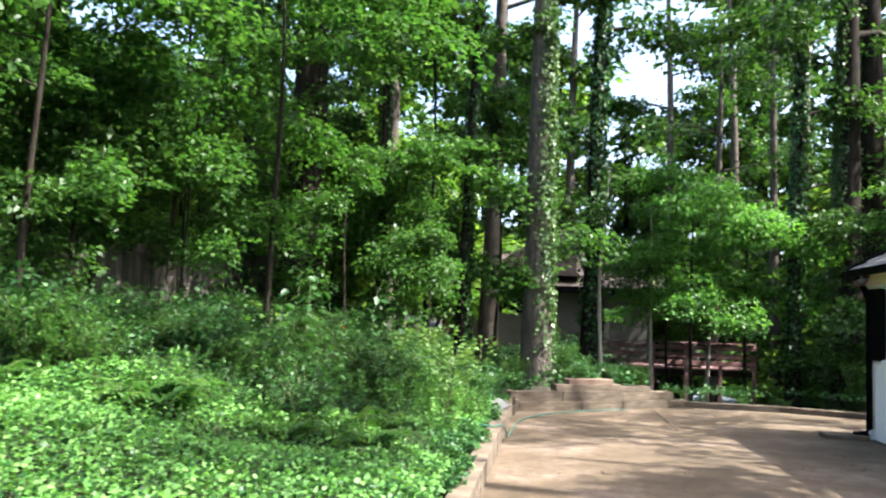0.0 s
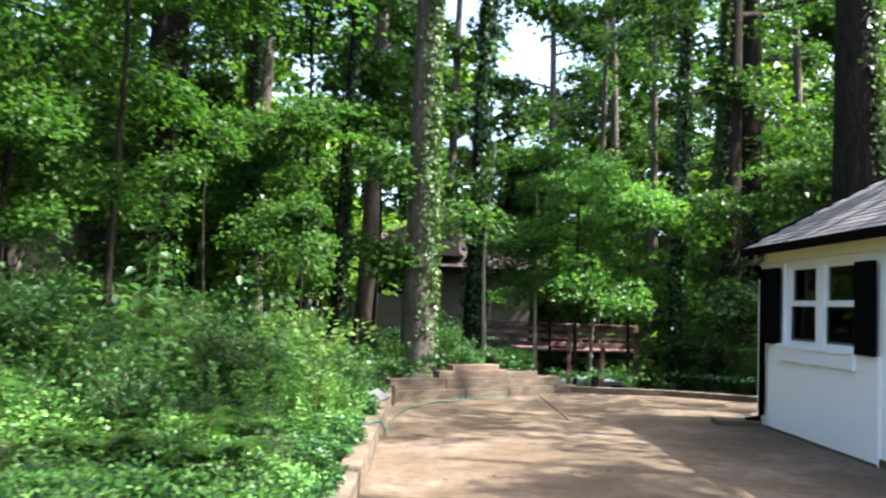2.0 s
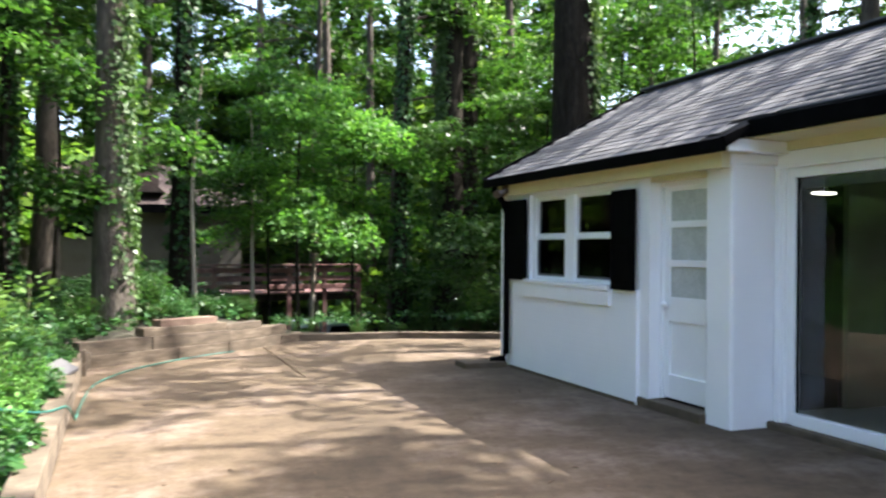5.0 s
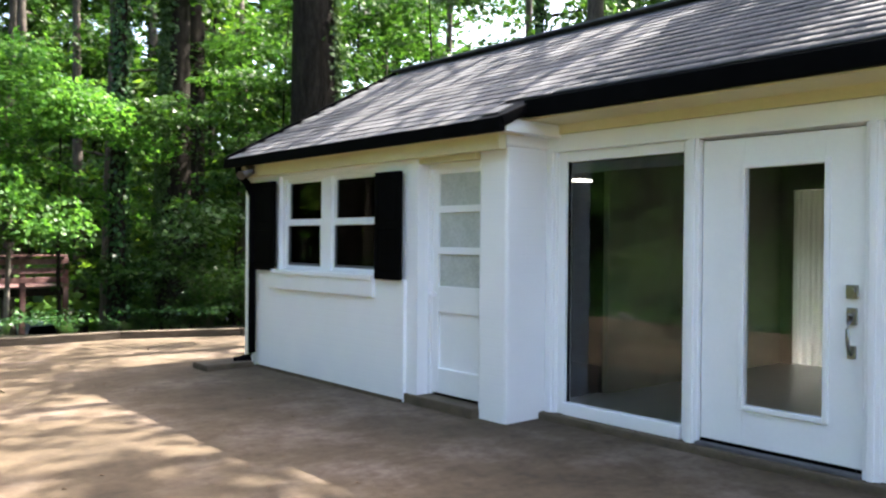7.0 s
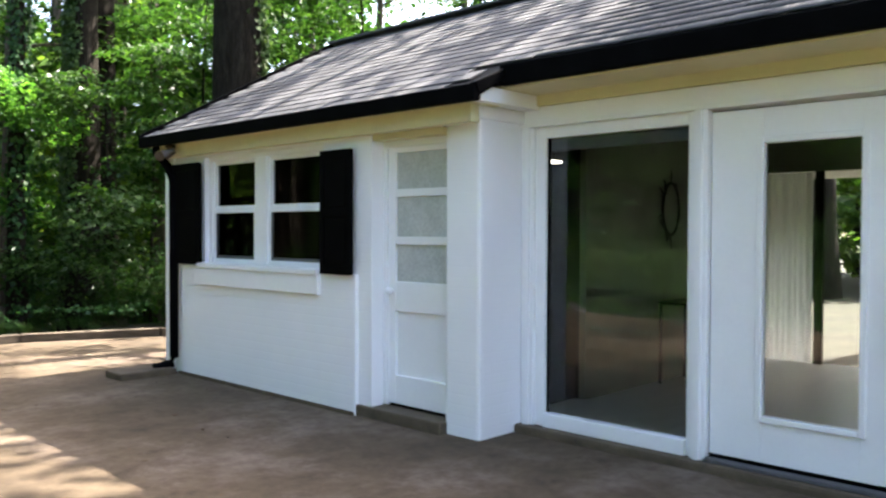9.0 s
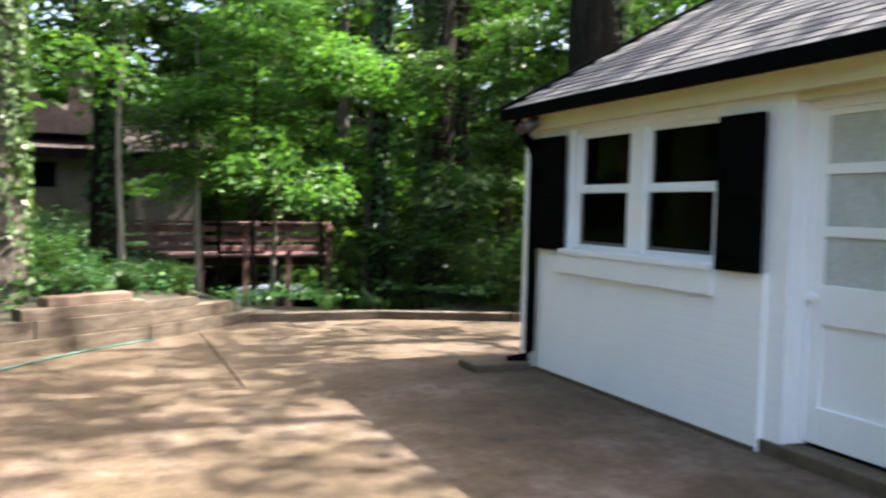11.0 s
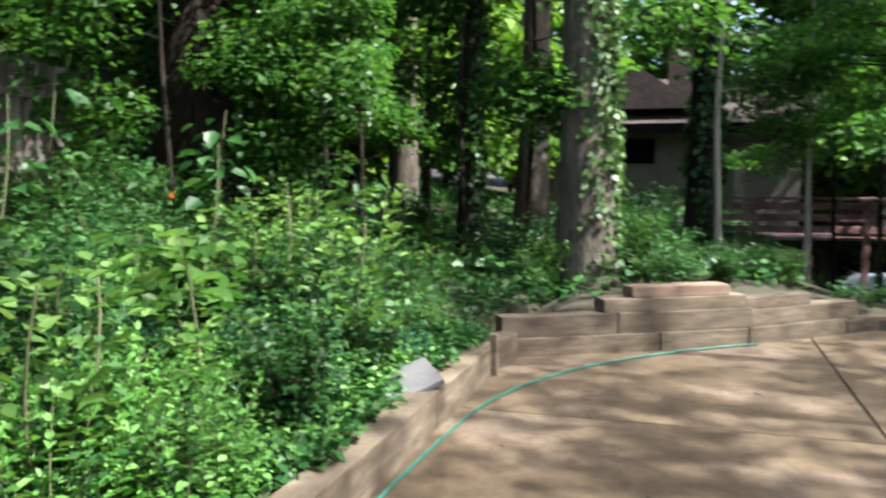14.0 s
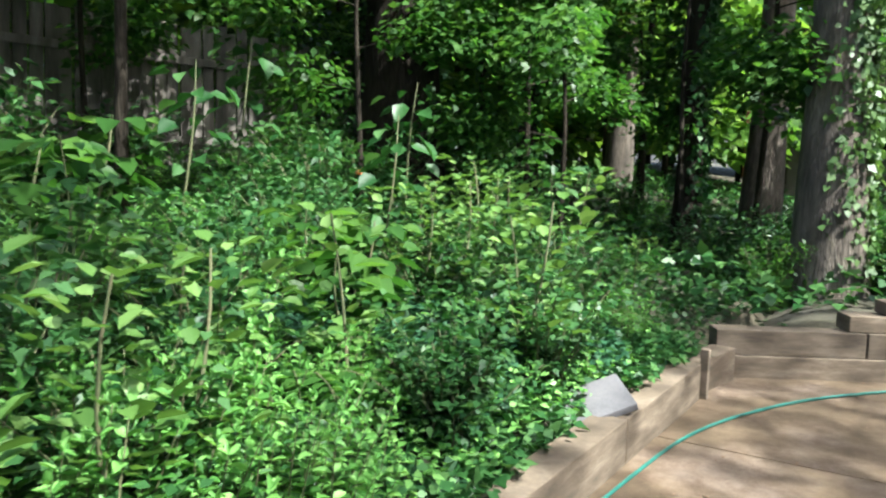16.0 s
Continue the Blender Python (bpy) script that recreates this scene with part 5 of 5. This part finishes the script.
rail = thing("deck_railing", (3.5, 22, 0), "reddish-brown wooden deck railing with horizontal planks on posts", "railing")
ra, rb = Vector((1.2, 21.8, 0)), Vector((5.58, 22.25, 0))
for k, z in enumerate((0.56, 0.755, 0.95)):
    part("plank", bar((ra.x, ra.y, z), (rb.x, rb.y, z + 0.01), 0.035, 0.115), M_DECK, rail)
part("cap", bar((ra.x, ra.y, 1.075), (rb.x, rb.y, 1.085), 0.15, 0.04), M_DECK, rail)
for k in range(6):
    p = ra + (rb - ra) * k / 5
    z = float(hill(p.x, p.y)) - 0.1
    part("post", box((p.x - 0.05, p.y + 0.02, z), (p.x + 0.05, p.y + 0.12, 1.055), 0.006), M_DECK, rail)
for k in range(15):
    y0 = ra.y + 0.14 + 0.145 * k
    part("deck_board", bar((ra.x - 0.5, y0 - 0.05, 0.405), (rb.x, y0 + 0.4, 0.415), 0.135, 0.035, 0.004), M_DECK, rail)
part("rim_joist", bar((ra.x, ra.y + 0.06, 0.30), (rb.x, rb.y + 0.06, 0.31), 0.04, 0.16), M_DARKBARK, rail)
grill = thing("covered_grill", (3.9, 22.7, 0.425), "dark covered grill standing on the deck", "grill")
bm = box((3.45, 22.5, 0.44), (4.25, 23.0, 1.08), 0.09)
for v in bm.verts:
    if v.co.z > 0.8:
        v.co.x = 3.85 + (v.co.x - 3.85) * 0.82
part("cover", bm, M_TYRE, grill)
part("skirt", box((3.42, 22.47, 0.43), (4.28, 23.03, 0.51), 0.02), M_TYRE, grill)

nh = thing("neighbour_house", (0.8, 30, 0.6), "beige neighbouring house with brown roof behind the trees", "house")
b = box((-2.3, 28.0, -3.5), (3.5, 28.25, 2.62), 0.0)
part("wall", b, M_STUCCO, nh)
part("wall", box((-2.3, 28.25, -1.2), (-2.05, 35, 2.62), 0.0), M_STUCCO, nh)
part("wall", box((3.25, 28.25, -3.5), (3.5, 35, 2.62), 0.0), M_STUCCO, nh)
part("corner_post", box((2.05, 27.93, 0.2), (2.25, 28.0, 2.0), 0.01), M_PALEBARK, nh)
b = bmesh.new()
f = b.faces.new([b.verts.new(p) for p in ((-2.9, 27.4, 2.55), (4.1, 27.4, 2.55), (4.1, 31.3, 4.0), (-2.9, 31.3, 4.0))])
r = bmesh.ops.extrude_face_region(b, geom=[f])
for v in r["geom"]:
    if isinstance(v, bmesh.types.BMVert):
        v.co.z += 0.14
part("roof", b, M_ROOFN, nh)
b = bmesh.new()
f = b.faces.new([b.verts.new(p) for p in ((-2.1, 27.6, 3.05), (1.3, 27.6, 3.05), (-0.4, 27.6, 4.15))])
r = bmesh.ops.extrude_face_region(b, geom=[f])
for v in r["geom"]:
    if isinstance(v, bmesh.types.BMVert):
        v.co.y += 2.5
part("dormer", b, M_ROOFN, nh)
part("fascia", box((-2.9, 27.36, 2.45), (4.1, 27.40, 2.68), 0.0), M_BLACK, nh)
part("chimney", box((0.45, 28.5, 2.6), (1.15, 29.2, 4.7), 0.02), M_ROOFN, nh)
part("window", box((-1.6, 27.97, 1.75), (0.2, 28.0, 2.35), 0.01), M_BLACK, nh)
part("brick_wing", box((-3.4, 28.6, -0.5), (-2.9, 30, 2.7), 0.0), M_REDBRICK, nh)

CAR_X, CAR_Y = 5.2, 26.6
car = thing("car", (CAR_X, CAR_Y, float(hill(CAR_X, CAR_Y))), "silver-blue car parked below the deck", "car")
b = bmesh.new()
prof = [(-2.1, 0.35), (-2.15, 0.75), (-1.7, 0.90), (-1.0, 1.02), (-0.45, 1.58), (0.9, 1.60), (1.55, 1.06), (2.1, 0.92), (2.15, 0.4)]
f = b.faces.new([b.verts.new((x, -0.85, z)) for x, z in prof])
r = bmesh.ops.extrude_face_region(b, geom=[f])
for v in r["geom"]:
    if isinstance(v, bmesh.types.BMVert):
        v.co.y += 1.7
bmesh.ops.recalc_face_normals(b, faces=b.faces)
bmesh.ops.bevel(b, geom=b.edges[:], offset=0.06, segments=2, affect="EDGES")
car_m = Matrix.Translation((CAR_X, CAR_Y, float(hill(CAR_X, CAR_Y)))) @ pose(0, 0, 0, 0, 0, 14)
bmesh.ops.transform(b, matrix=car_m, verts=b.verts)
body = part("body", b, M_CAR, car)
for x0, x1 in ((-0.75, 0.1), (0.18, 1.1)):
    b = prism([(x0, 1.06), (x1, 1.06), (x1 - 0.1, 1.50), (x0 + 0.2, 1.50)], -0.875, -0.86)
    bmesh.ops.transform(b, matrix=car_m @ pose(0, 0, 0, 90, 0, 0) @ Matrix.Diagonal((1, 1, -1, 1)), verts=b.verts)
    part("side_window", b, M_BLACK, car)
for x in (-1.35, 1.35):
    for y in (-0.78, 0.78):
        b = bmesh.new()
        bmesh.ops.create_cone(b, cap_ends=True, segments=20, radius1=0.32, radius2=0.32, depth=0.2, matrix=car_m @ Matrix.Translation((x, y, 0.32)) @ pose(0, 0, 0, 90, 0, 0))
        part("wheel", b, M_TYRE, car)

# ---- shingles nearest to the walk, one by one ----
for m in SHINGLES:
    o = attach(new("shingle", shingle_mesh), roof)
    o.matrix_basis = m
